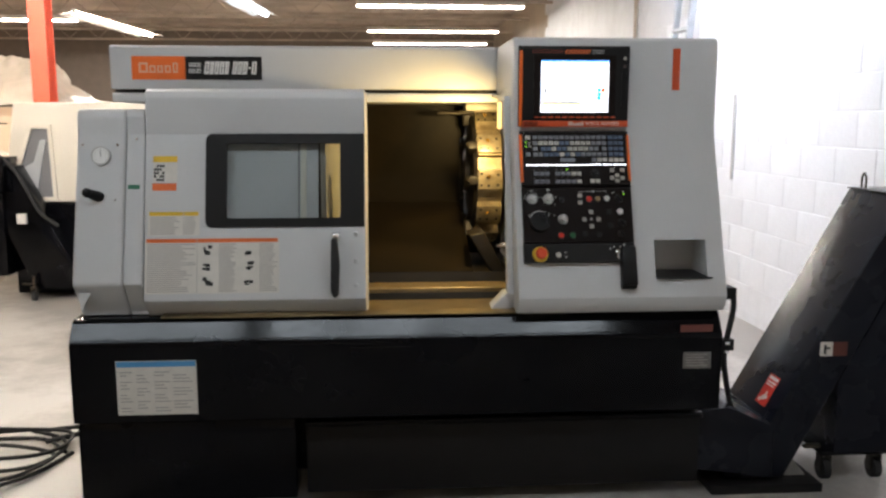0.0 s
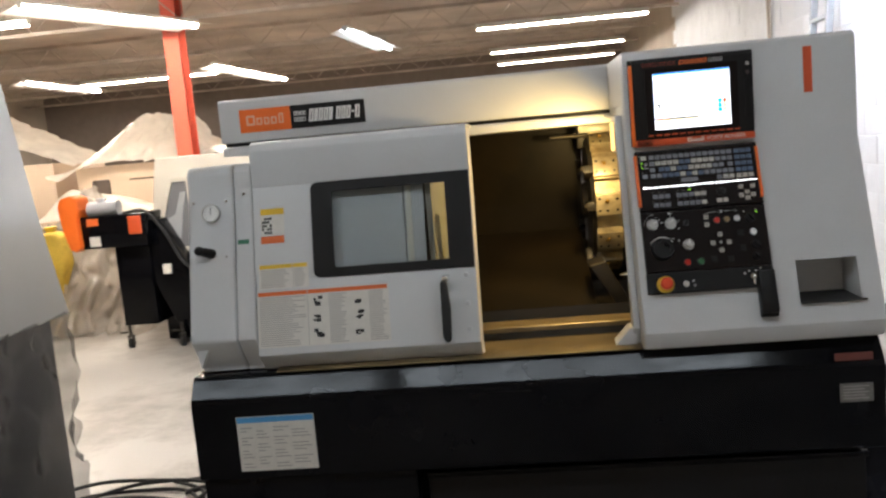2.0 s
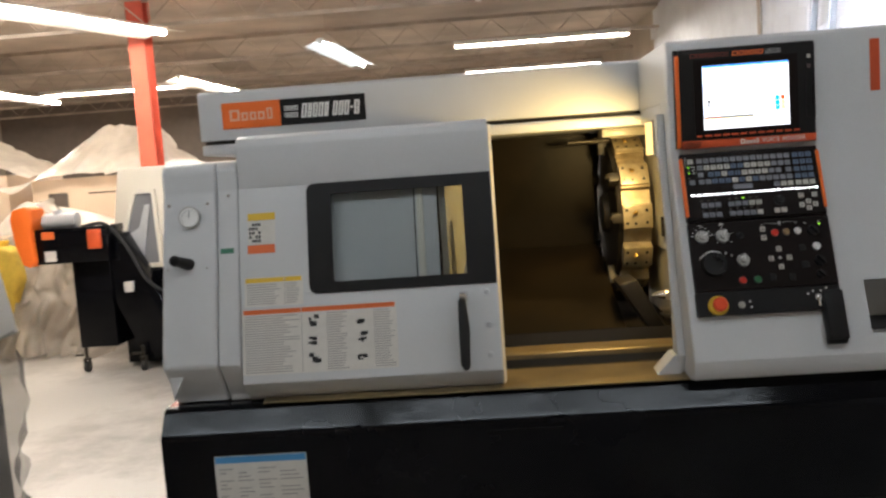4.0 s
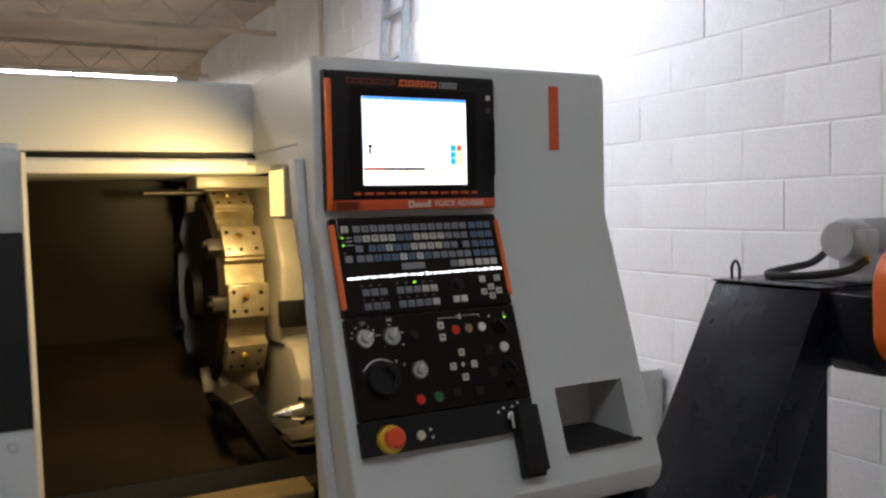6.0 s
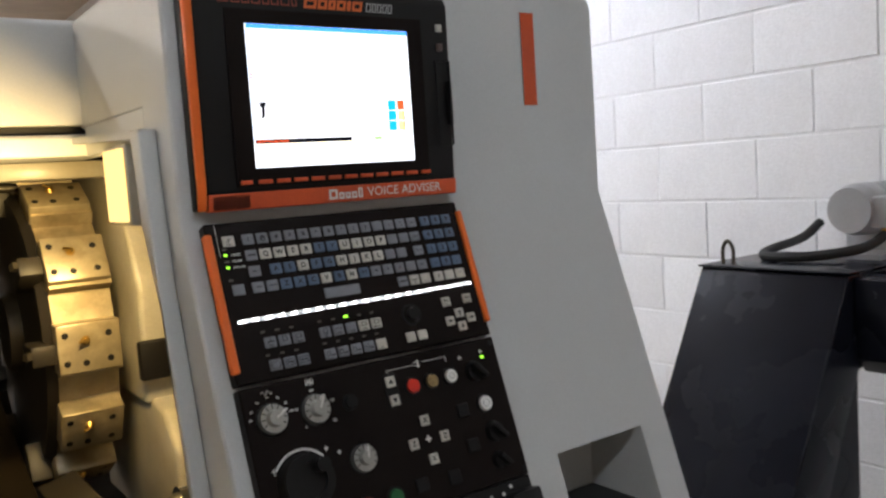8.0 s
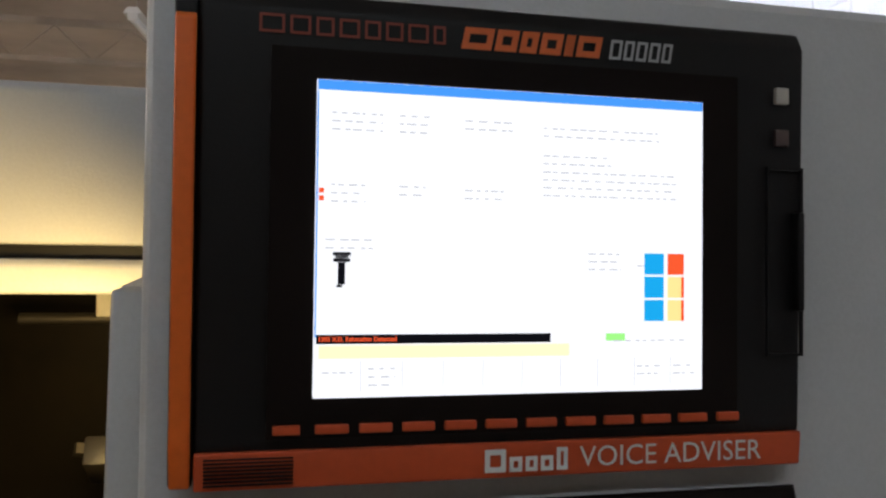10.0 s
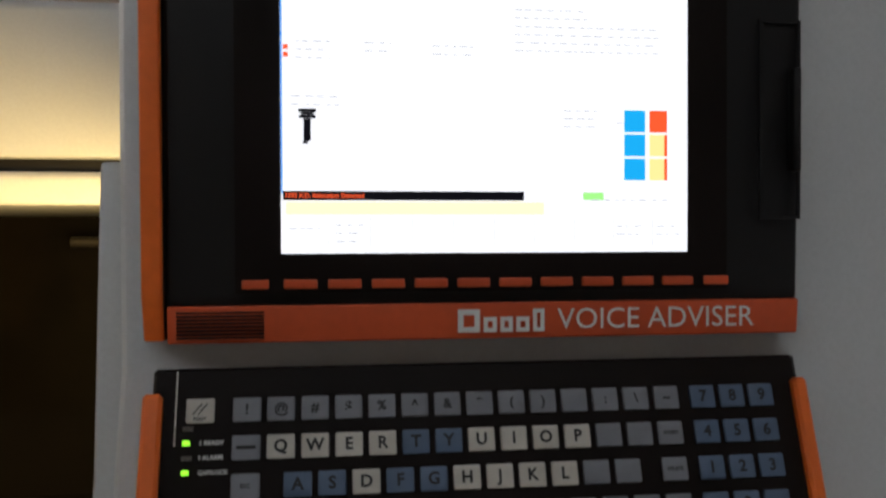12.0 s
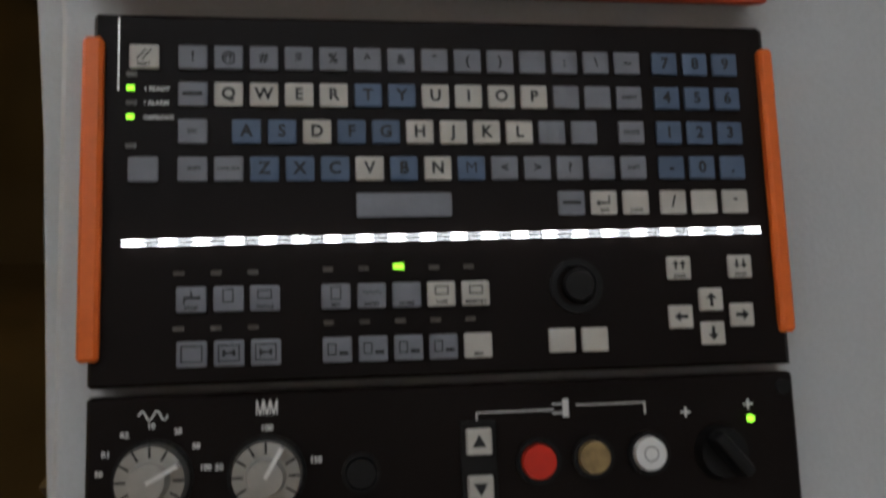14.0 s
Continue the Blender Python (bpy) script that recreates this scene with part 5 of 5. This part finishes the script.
part("key_wallet", add_box(box(0.1480, 0.2010, -0.5750, -0.4350, -0.020, 0.020, 0.005), 0.1480, 0.2010, -0.585, -0.560, -0.022, 0.004, 0.004), BLACKM, lathe, "black box hanging at the panel's lower corner", OP)

# ---- hoses and pipe at the lathe's end ----
hose = thing("hose_bundle", "black coolant hose and fitting at the lathe's end", "hose", at=(0.045, 0, 0))
part("clip_box", box(0.492, 0.590, -0.02, 0.06, 0.755, 0.80, 0.004), BLACKM, hose)
part("hose", add_tube(bm_new(), curve_pts([(0.585, 0.02, 0.79), (0.592, 0.01, 0.72), (0.568, 0.0, 0.60), (0.560, 0.0, 0.52), (0.575, 0.0, 0.42), (0.61, 0.02, 0.30)]), 0.011), RUBBER, hose)
part("fitting", add_cyl(cyl((0.555, -0.005, 0.585), (0.572, -0.005, 0.585), 0.016), (0.562, -0.005, 0.57), (0.562, -0.005, 0.545), 0.012), CHROME, hose)
part("valve", box(0.548, 0.59, -0.02, 0.02, 0.555, 0.60, 0.004), BLACKM, hose)

# ---- chip conveyor beside the lathe ----
conv = thing("chip_conveyor", "black inclined chip conveyor with an orange drive cover", "conveyor")
YF, YB = -0.02, 0.38
chute = [(0.62, 0.04), (0.86, 0.04), (1.313, 0.915), (1.60, 0.945), (1.60, 1.143), (1.275, 1.143), (0.79, 0.25), (0.62, 0.25)]
part("chute", prism(chute, YF, YB, "y", 0.006), CHUTE, conv, "black painted sheet-metal chute")
part("top_lid", box(1.268, 1.61, YF - 0.006, YB + 0.006, 1.143, 1.149, 0.002), CHUTE, conv)
part("tower", prism([(1.062, 0.13), (1.310, 0.13), (1.310, 0.90), (1.062, 0.425)], YF + 0.004, YB - 0.01, "y"), CHUTE, conv)
part("inlet_hood", prism([(0.46, 0.10), (0.46, 0.29), (0.50, 0.33), (0.62, 0.34), (0.80, 0.26), (0.80, 0.05)], YF - 0.03, YB, "y", 0.006), CHUTE, conv)
part("drip_pan", box(0.55, 0.99, YF - 0.06, YB + 0.02, 0.0, 0.035, 0.003), BLACKM, conv)
part("foot_gusset", prism([(0.80, 0.038), (0.96, 0.038), (0.90, 0.11)], YF + 0.02, YF + 0.03, "y"), ALU, conv)
part("lifting_eye", add_tube(bm_new(), curve_pts([(1.30, 0.30, 1.148), (1.30, 0.30, 1.19), (1.30, 0.315, 1.21), (1.30, 0.33, 1.19), (1.30, 0.33, 1.148)]), 0.005), DARK_STEEL, conv)
part("drive_box", prism([(1.29, 1.135), (1.29, 0.95), (1.33, 0.91), (1.50, 0.90), (1.545, 0.94), (1.545, 1.135)], YF - 0.16, YF - 0.002, "y", 0.006), CHUTE, conv, "black drive box on the chute's side")
part("shaft_bolt", cyl((1.415, YF - 0.162, 1.045), (1.415, YF - 0.20, 1.045), 0.010, 0.007), CHROME, conv)
oc = [(1.385 + 0.125 * math.cos(radians(a)), 1.06 + (0.0 if a > 180 else 0.10) + 0.125 * math.sin(radians(a))) for a in range(0, 361, 15)]
part("drive_cover", prism(oc, YF - 0.29, YF - 0.165, "y", 0.012), ORANGE, conv, "rounded orange drive cover")
mt = part("motor", cyl((1.530, 0.105, 1.272), (1.800, 0.105, 1.272), 0.060, seg=32), GREY_MOTOR, conv, "grey electric gear motor")
for i in range(11):
    part("fin", ring((1.600 + i * 0.017, 0.105, 1.272), (1, 0, 0), 0.059, 0.066, 0.005), GREY_MOTOR, mt)
part("fan_cover", add_cyl(cyl((1.512, 0.105, 1.272), (1.545, 0.105, 1.272), 0.058, 0.068, 32), (1.545, 0.105, 1.272), (1.592, 0.105, 1.272), 0.068, 0.068, 32), GREY_MOTOR, mt)
part("terminal_box", box(1.522, 1.592, 0.012, 0.060, 1.226, 1.306, 0.010), GREY_MOTOR, mt)
part("cable_gland", cyl((1.557, 0.034, 1.205), (1.557, 0.034, 1.228), 0.011, seg=14), BRASS, mt)
part("motor_bracket", add_box(box(1.50, 1.78, YF + 0.04, YF + 0.21, 1.149, 1.162), 1.60, 1.74, YF + 0.07, YF + 0.18, 1.162, 1.225), GREY_MOTOR, mt)
part("cable", add_tube(bm_new(), curve_pts([(1.557, 0.034, 1.210), (1.50, 0.06, 1.180), (1.42, 0.13, 1.166), (1.385, 0.21, 1.162), (1.42, 0.29, 1.162), (1.54, 0.335, 1.166), (1.70, 0.345, 1.180), (1.77, 0.33, 1.220)]), 0.013), RUBBER, conv)


def on_chute(s, y):
    """A point on the sloped face: s metres up it from the bend."""
    k = math.hypot(0.485, 0.893)
    return Vector((0.79 + 0.485 * s / k, y, 0.25 + 0.893 * s / k))


def chute_label(name, s, y, w, h, m, text):
    k = math.atan2(0.893, 0.485)
    mm = Matrix.Translation(on_chute(s, y) + Vector((-0.002 * math.sin(k), 0, 0.002 * math.cos(k)))) @ Matrix(((0, math.cos(k), -math.sin(k), 0), (-1, 0, 0, 0), (0, math.sin(k), math.cos(k), 0), (0, 0, 0, 1)))
    return part(name, flat(bm_new(), -w / 2, w / 2, -h / 2, h / 2, 0, 0.0006), m, conv, text, mm)


wlb = chute_label("warning_label", 0.115, 0.115, 0.085, 0.13, RED, "red warning label with a white pictogram on the chute")
bm = bm_new()
for a, b, c, d in ((-0.030, -0.010, -0.055, -0.040), (-0.015, 0.010, -0.045, -0.028), (-0.005, 0.025, -0.035, -0.022), (0.0, 0.012, -0.025, -0.005), (-0.035, 0.035, 0.03, 0.036), (-0.035, 0.030, 0.018, 0.023), (-0.035, 0.035, 0.045, 0.058)):
    flat(bm, a, b, c, d, 0.0008)
part("pictogram", bm, WHITE, wlb)
sl2 = part("caution_label", flat(bm_new(), -0.055, 0.055, -0.028, 0.028, 0, 0.0006), mat("dark_red_label", (0.12, 0.03, 0.02), 0.5), conv, "caution label with a white pictogram field", Matrix.Translation((1.03, YF - 0.001, 0.555)) @ Matrix.Rotation(math.pi / 2, 4, "X"))
part("picture_field", flat(bm_new(), -0.055, -0.005, -0.028, 0.028, 0.0007), PAPER, sl2)
bm = bm_new()
flat(bm, -0.04, -0.03, -0.02, 0.018, 0.0015)
flat(bm, -0.035, -0.015, 0.0, 0.008, 0.0015)
part("pictogram", bm, INKD, sl2)


def caster(parent, x, y):
    c = part("caster", ring((x - 0.014, y, 0.042), (1, 0, 0), 0.012, 0.042, 0.028), RUBBER, parent, "black swivel caster")
    part("fork", add_box(box(x - 0.022, x - 0.017, y - 0.02, y + 0.02, 0.035, 0.105), x + 0.017, x + 0.022, y - 0.02, y + 0.02, 0.035, 0.105), DARK_STEEL, c)
    part("stem", add_cyl(cyl((x, y, 0.105), (x, y, 0.125 if parent.name.startswith("chip") else 0.20), 0.012), (x, y, 0.1), (x, y, 0.112), 0.03), DARK_STEEL, c)
    part("brake_lever", box(x - 0.09, x - 0.02, y - 0.012, y + 0.012, 0.13, 0.145, 0.003), DARK_STEEL, c)
    return c


part("caster_plate", box(1.03, 1.33, YF + 0.03, YB - 0.02, 0.11, 0.129), BLACK, conv)
caster(conv, 1.06, 0.05)
caster(conv, 1.27, 0.05)
caster(conv, 1.27, 0.32)

# ---- things beside the wall ----
box_w = thing("wall_cabinet", "small white cabinet standing by the block wall", "cabinet")
part("body", box(1.76, 1.885, 1.28, 1.52, 0.12, 0.64, 0.01), GREY, box_w)
part("door", box(1.752, 1.759, 1.30, 1.50, 0.15, 0.61, 0.003), GREY, box_w)
part("handle", box(1.735, 1.751, 1.315, 1.335, 0.40, 0.56, 0.002), DARK_STEEL, box_w)
for y in (1.31, 1.49):
    part("leg", box(1.77, 1.87, y - 0.02, y + 0.02, 0, 0.12), DARK_STEEL, box_w)
con = thing("conduit", "thin painted conduit up the block wall", "pipe", "", "structure")
part("pipe", cyl((WALL_X - 0.012, 3.05, 1.0), (WALL_X - 0.012, 3.05, 1.62), 0.011), GREY, con)
lad = thing("step_ladder", "weathered aluminium ladder leaning by the wall", "ladder")
for y in (3.75, 4.10):
    part("rail", prism([(1.58, 0.0), (1.63, 0.0), (1.87, 2.95), (1.82, 2.95)], y - 0.018, y + 0.018, "y", 0.003), LADDER, lad)
for i in range(9):
    z = 0.3 + i * 0.31
    x = 1.605 + 0.24 * z / 2.95
    part("rung", box(x - 0.03, x + 0.03, 3.768, 4.082, z, z + 0.03, 0.003), LADDER, lad)
part("top_cap", box(1.80, 1.885, 3.74, 4.11, 2.95, 3.0, 0.006), BLUE_L, lad)
part("standpipe", cyl((1.87, 5.55, 0), (1.87, 5.55, ROOF), 0.02), PLAIN_WALL, con)

# ---- neighbouring machine across the aisle ----
nm = thing("neighbour_lathe", "cream and black machine across the aisle, unlit", "machine")
part("base", box(-3.72, -1.95, 4.02, 5.6, 0.02, 0.765, 0.01), BLACK, nm)
part("cover", prism([(-3.80, 0.77), (-3.745, 1.12), (-3.67, 1.58), (-1.95, 1.58), (-1.95, 0.77)], 4.06, 5.6, "y", 0.012), CREAM, nm)
wo = [(-3.72, 0.785), (-3.36, 0.785), (-3.38, 1.40), (-3.55, 1.40), (-3.66, 1.10)]
wi = [(-3.68, 0.815), (-3.39, 0.815), (-3.405, 1.37), (-3.53, 1.37), (-3.625, 1.10)]
part("recess_frame", frame_mesh(wo, wi, 0.03), CREAM, nm, "", Matrix.Translation((0, 4.058, 0)) @ SU)
# flat plate: the dimness inside the recess is put into its grey
part("recess", prism(wi, 4.050, 4.057, "y"), mat("dim_recess_grey", (0.20, 0.20, 0.21), 0.5), nm, "dark grey recess in the cover")
part("recess_fold", prism([(-3.67, 0.82), (-3.52, 0.82), (-3.47, 1.08), (-3.42, 1.28), (-3.47, 1.28), (-3.53, 1.10), (-3.66, 1.03)], 4.035, 4.049, "y", 0.004), GREY_MOTOR, nm)
c2 = thing("rear_chip_conveyor", "black chip conveyor on casters with an orange motor cover", "conveyor")
part("tower", box(-4.00, -3.70, 3.82, 4.12, 0.20, 0.98, 0.008), BLACK, c2)
part("chute", prism([(-3.72, 1.10), (-3.60, 1.08), (-3.20, 0.30), (-3.20, 0.08), (-3.50, 0.08), (-3.72, 0.60)], 3.84, 4.01, "y", 0.008), BLACK, c2)
part("drive_box", box(-4.22, -3.66, 3.72, 4.05, 0.88, 1.15, 0.01), BLACK, c2)
part("drive_cover", prism([(-4.365, 1.24), (-4.34, 1.31), (-4.25, 1.335), (-4.19, 1.31), (-4.185, 1.22), (-4.215, 1.14), (-4.205, 0.90), (-4.25, 0.865), (-4.30, 0.89), (-4.345, 1.05)], 3.66, 3.86, "y", 0.015), ORANGE, c2, "tall orange motor cover")
part("motor", add_cyl(cyl((-4.19, 3.85, 1.205), (-3.93, 3.85, 1.205), 0.06), (-4.08, 3.85, 1.22), (-4.08, 3.85, 1.29), 0.035), GREY_MOTOR, c2)
part("guard", box(-3.80, -3.69, 3.69, 3.719, 0.98, 1.13, 0.012), ORANGE_D, c2, "small orange sprocket guard")
part("red_mark", box(-4.16, -4.06, 3.716, 3.719, 1.07, 1.13), LABEL_RED, c2)
part("rating_plate", box(-4.15, -4.06, 3.716, 3.719, 0.90, 0.98), PAPER, c2)
caster(c2, -3.98, 3.86)
caster(c2, -3.50, 3.80)
part("cable", add_tube(bm_new(), curve_pts([(-3.9, 3.85, 1.15), (-3.7, 3.80, 1.16), (-3.55, 3.78, 1.0), (-3.42, 3.8, 0.72), (-3.30, 3.85, 0.60)]), 0.013), RUBBER, c2)
part("junction_tag", box(-3.60, -3.53, 3.80, 3.835, 0.62, 0.70, 0.004), PAPER, c2)

# red roof column
col = thing("roof_column", "red-painted steel roof column", "column", "", "structure")
part("flange", box(-4.67, -4.48, 7.00, 7.02, 0, ROOF - 0.01), RED_PAINT, col)
part("flange", box(-4.67, -4.48, 7.22, 7.24, 0, ROOF - 0.01), RED_PAINT, col)
part("web", box(-4.585, -4.565, 7.02, 7.22, 0, ROOF - 0.01), RED_PAINT, col)


# ---- machines under dust sheets ----
def drape(name, gx, gy, height, material, parent, label="", seed=1, rough=0.02):
    """A sheet hung over something: height(u, v) gives a point, folds are added along it."""
    bm = bm_new()
    rows = []
    for i in range(gx + 1):
        row = []
        for j in range(gy + 1):
            p = Vector(height(i / gx, j / gy))
            f = noise.noise(Vector((i * 0.35 + seed * 7.1, j * 0.10, 0.3))) + 0.5 * noise.noise(Vector((i * 0.9, j * 0.25, seed * 3.3)))
            row.append(bm.verts.new(p + Vector((f * rough * 0.6, -abs(f) * rough * 1.6, f * rough * 0.5))))
        rows.append(row)
    for i in range(gx):
        for j in range(gy):
            bm.faces.new((rows[i][j], rows[i + 1][j], rows[i + 1][j + 1], rows[i][j + 1]))
    return part(name, bm, material, parent, label, None, 180)


cm = thing("covered_machine", "beige machine half under a milky dust sheet", "machine")
part("body", box(-6.2, -3.0, 7.4, 9.0, 0.0, 1.60, 0.02), BEIGE, cm)
part("window", box(-5.99, -5.76, 7.385, 7.398, 1.14, 1.43, 0.02), mat("dark_glazing", (0.10, 0.075, 0.06), 0.3), cm)
part("slot", box(-5.50, -5.15, 7.392, 7.398, 1.40, 1.415), DARK_STEEL, cm)
pk = [(-6.5, 1.60), (-6.0, 1.98), (-5.56, 2.26), (-4.86, 2.18), (-4.52, 1.80), (-4.1, 1.64)]


def ridge(x):
    for (a, za), (b, zb) in zip(pk, pk[1:]):
        if a <= x <= b:
            return za + (zb - za) * (x - a) / (b - a)
    return pk[0][1] if x < pk[0][0] else pk[-1][1]


def tent(u, v):
    x = -6.5 + 2.4 * u
    top = ridge(x)
    edge = 1.63 - 0.16 * math.exp(-((x + 6.34) / 0.22) ** 2)
    return (x, 8.2 - 0.95 * v, top + (min(edge, top) - top) * v)


drape("dust_sheet", 60, 24, tent, FILM, cm, "milky polythene sheet pitched over the machine", 2, 0.055)
cm2 = thing("covered_machine", "tall machine under a hanging milky dust sheet", "machine")
part("body", box(-8.4, -6.6, 7.6, 9.0, 0.0, 1.70, 0.02), BEIGE, cm2)
drape("dust_sheet", 40, 20, lambda u, v: (-8.4 + 2.2 * u, 8.2 - 0.8 * v, 2.85 - 1.08 * u - (0.34 - 0.20 * u) * v), FILM, cm2, "", 4, 0.05)
low = thing("sheeted_pallet", "low load wrapped in clear polythene on the floor", "pallet")
part("load", box(-5.35, -4.25, 5.3, 6.6, 0.0, 0.95, 0.04), mat("dim_brown_crate", (0.30, 0.23, 0.17), 0.7, var=0.2, scale=4), low)
drape("wrap", 64, 40, lambda u, v: (-5.6 + 1.6 * u + 0.03 * math.sin(14 * v + 9 * u), 5.35 - 0.85 * v ** 1.5 - 0.06 * math.sin(11 * u + 4 * v), (0.98 + 0.38 * math.exp(-((u - 0.42) / 0.17) ** 2)) * (1 - v) ** 0.9 + 0.02), FILM_G, low, "crumpled clear polythene wrap", 6, 0.12)
drape("wrap", 24, 14, lambda u, v: (-5.6 + 1.6 * u, 6.6 - 1.25 * v, 1.02 + 0.36 * math.exp(-((u - 0.29) / 0.2) ** 2) * (0.5 + 0.5 * v) - 0.02 * v), FILM, low, "", 8, 0.05)
yb = thing("yellow_sack", "slumped yellow sack standing beside the wrapped load", "sack")
part("sack_body", prism([(-5.20, 0.0), (-4.97, 0.0), (-4.99, 0.50), (-4.91, 0.68), (-4.94, 0.95), (-5.02, 1.00), (-5.16, 0.97), (-5.22, 0.55)], 4.62, 4.82, "y", 0.045), mat("yellow_woven_cloth", (0.62, 0.42, 0.05), 0.7, var=0.25, scale=9, bump=0.4, gscale=60), yb)
part("tied_neck", prism([(-5.10, 0.985), (-5.03, 0.985), (-5.01, 1.04), (-5.12, 1.04)], 4.68, 4.76, "y", 0.012), YELLOW, yb)

# wrapped machine in the aisle
FILM_D = film_mat("dusty_dark_polythene", (0.16, 0.16, 0.165), 0.55, 0.16)
wm = thing("wrapped_machine", "grey machine with its lower half in dark clear polythene", "machine")
part("cover", prism([(-2.53, 0.90), (-2.60, 1.28), (-2.69, 1.92), (-3.9, 1.92), (-3.9, 0.90)], -0.75, 0.47, "y", 0.015), GREY, wm)
part("base", box(-3.85, -2.60, -0.72, 0.43, 0.03, 0.899, 0.01), mat("dark_grey_base", (0.06, 0.06, 0.065), 0.45), wm)
drape("wrap", 40, 30, lambda u, v: (-3.9 + 1.40 * u, -0.79 - 0.05 * v, 0.95 - 0.93 * v), FILM_D, wm, "dark clear polythene wrap", 11, 0.11)
drape("wrap", 24, 30, lambda u, v: (-2.49 - 0.06 * v, -0.78 + 1.25 * u, 0.93 - 0.91 * v), FILM_D, wm, "dark clear polythene wrap", 13, 0.09)
part("strap", box(-2.53, -2.49, -0.40, -0.36, 0.02, 0.30, 0.004), YELLOW, wm)

# coiled cable on the floor
cab = thing("cable_coil", "black cable lying in loose coils on the floor", "cable")
for k, (cx, cy, rx, ry, ph) in enumerate(((-2.42, 0.42, 0.36, 0.30, 0.3), (-2.36, 0.52, 0.28, 0.24, 1.4), (-2.50, 0.34, 0.42, 0.22, 2.6), (-2.44, 0.55, 0.38, 0.20, 4.1))):
    keys = [(cx + rx * math.cos(ph + a * 0.7) * (1 + 0.09 * math.sin(3 * a + k)), cy + ry * math.sin(ph + a * 0.7) * (1 + 0.08 * math.cos(2 * a)), 0.010 + 0.011 * k + 0.005 * math.sin(2 * a)) for a in range(10)]
    part("loop", add_tube(bm_new(), curve_pts(keys, 5), 0.0085, 8), RUBBER, cab)
part("tail", add_tube(bm_new(), curve_pts([(-2.2, 0.62, 0.02), (-2.0, 0.72, 0.03), (-1.85, 0.66, 0.04), (-1.7, 0.60, 0.03)]), 0.012, 8), RUBBER, cab)
part("tail", add_tube(bm_new(), curve_pts([(-2.3, 0.75, 0.02), (-2.05, 0.82, 0.02), (-1.85, 0.85, 0.03), (-1.7, 0.80, 0.03)]), 0.010, 8), RUBBER, cab)

# ---- blocks of the white wall ----
BL, BH, JT = 0.4064, 0.2032, 0.007
cut = {}


def block_mesh(length):
    k = round(length, 3)
    if k not in cut:
        bm = box(-0.010, 0.014, -length / 2, length / 2, -(BH - JT) / 2, (BH - JT) / 2)
        vs = [v for v in bm.verts if v.co.x < 0]
        es = [e for e in bm.edges if all(v in vs for v in e.verts)]
        bmesh.ops.bevel(bm, geom=es, offset=0.003, segments=1, affect="EDGES")
        me = bpy.data.meshes.new("wall_block")
        bm.to_mesh(me)
        bm.free()
        me.materials.append(BLOCK)
        cut[k] = me
    return cut[k]


Z0, Y0 = 1.2785 - 6 * BH, 0.416
rest = bm_new()
rb = random.Random(5)
for row in range(0, 18):
    zc = Z0 + (row + 0.5) * BH
    if zc + BH / 2 > ROOF or zc < 0.05:
        continue
    off = 0.0 if row % 2 == 0 else BL / 2
    for i in range(-14, 25):
        yc = Y0 + off + i * BL
        near = -0.9 < yc < 5.2 and 0.2 < zc < 3.2
        x = WALL_X + 0.010 + rb.uniform(-0.0015, 0.0015)
        if near:
            ob = new("wall_block", block_mesh(BL - JT))
            ob.parent = wall_east
            ob.location = (x, yc, zc)
        else:
            add_box(rest, x - 0.010, x + 0.012, yc - (BL - JT) / 2, yc + (BL - JT) / 2, zc - (BH - JT) / 2, zc + (BH - JT) / 2)
ob = part("far_blocks", rest, BLOCK, wall_east)
tagged(ob, kind="stuff")
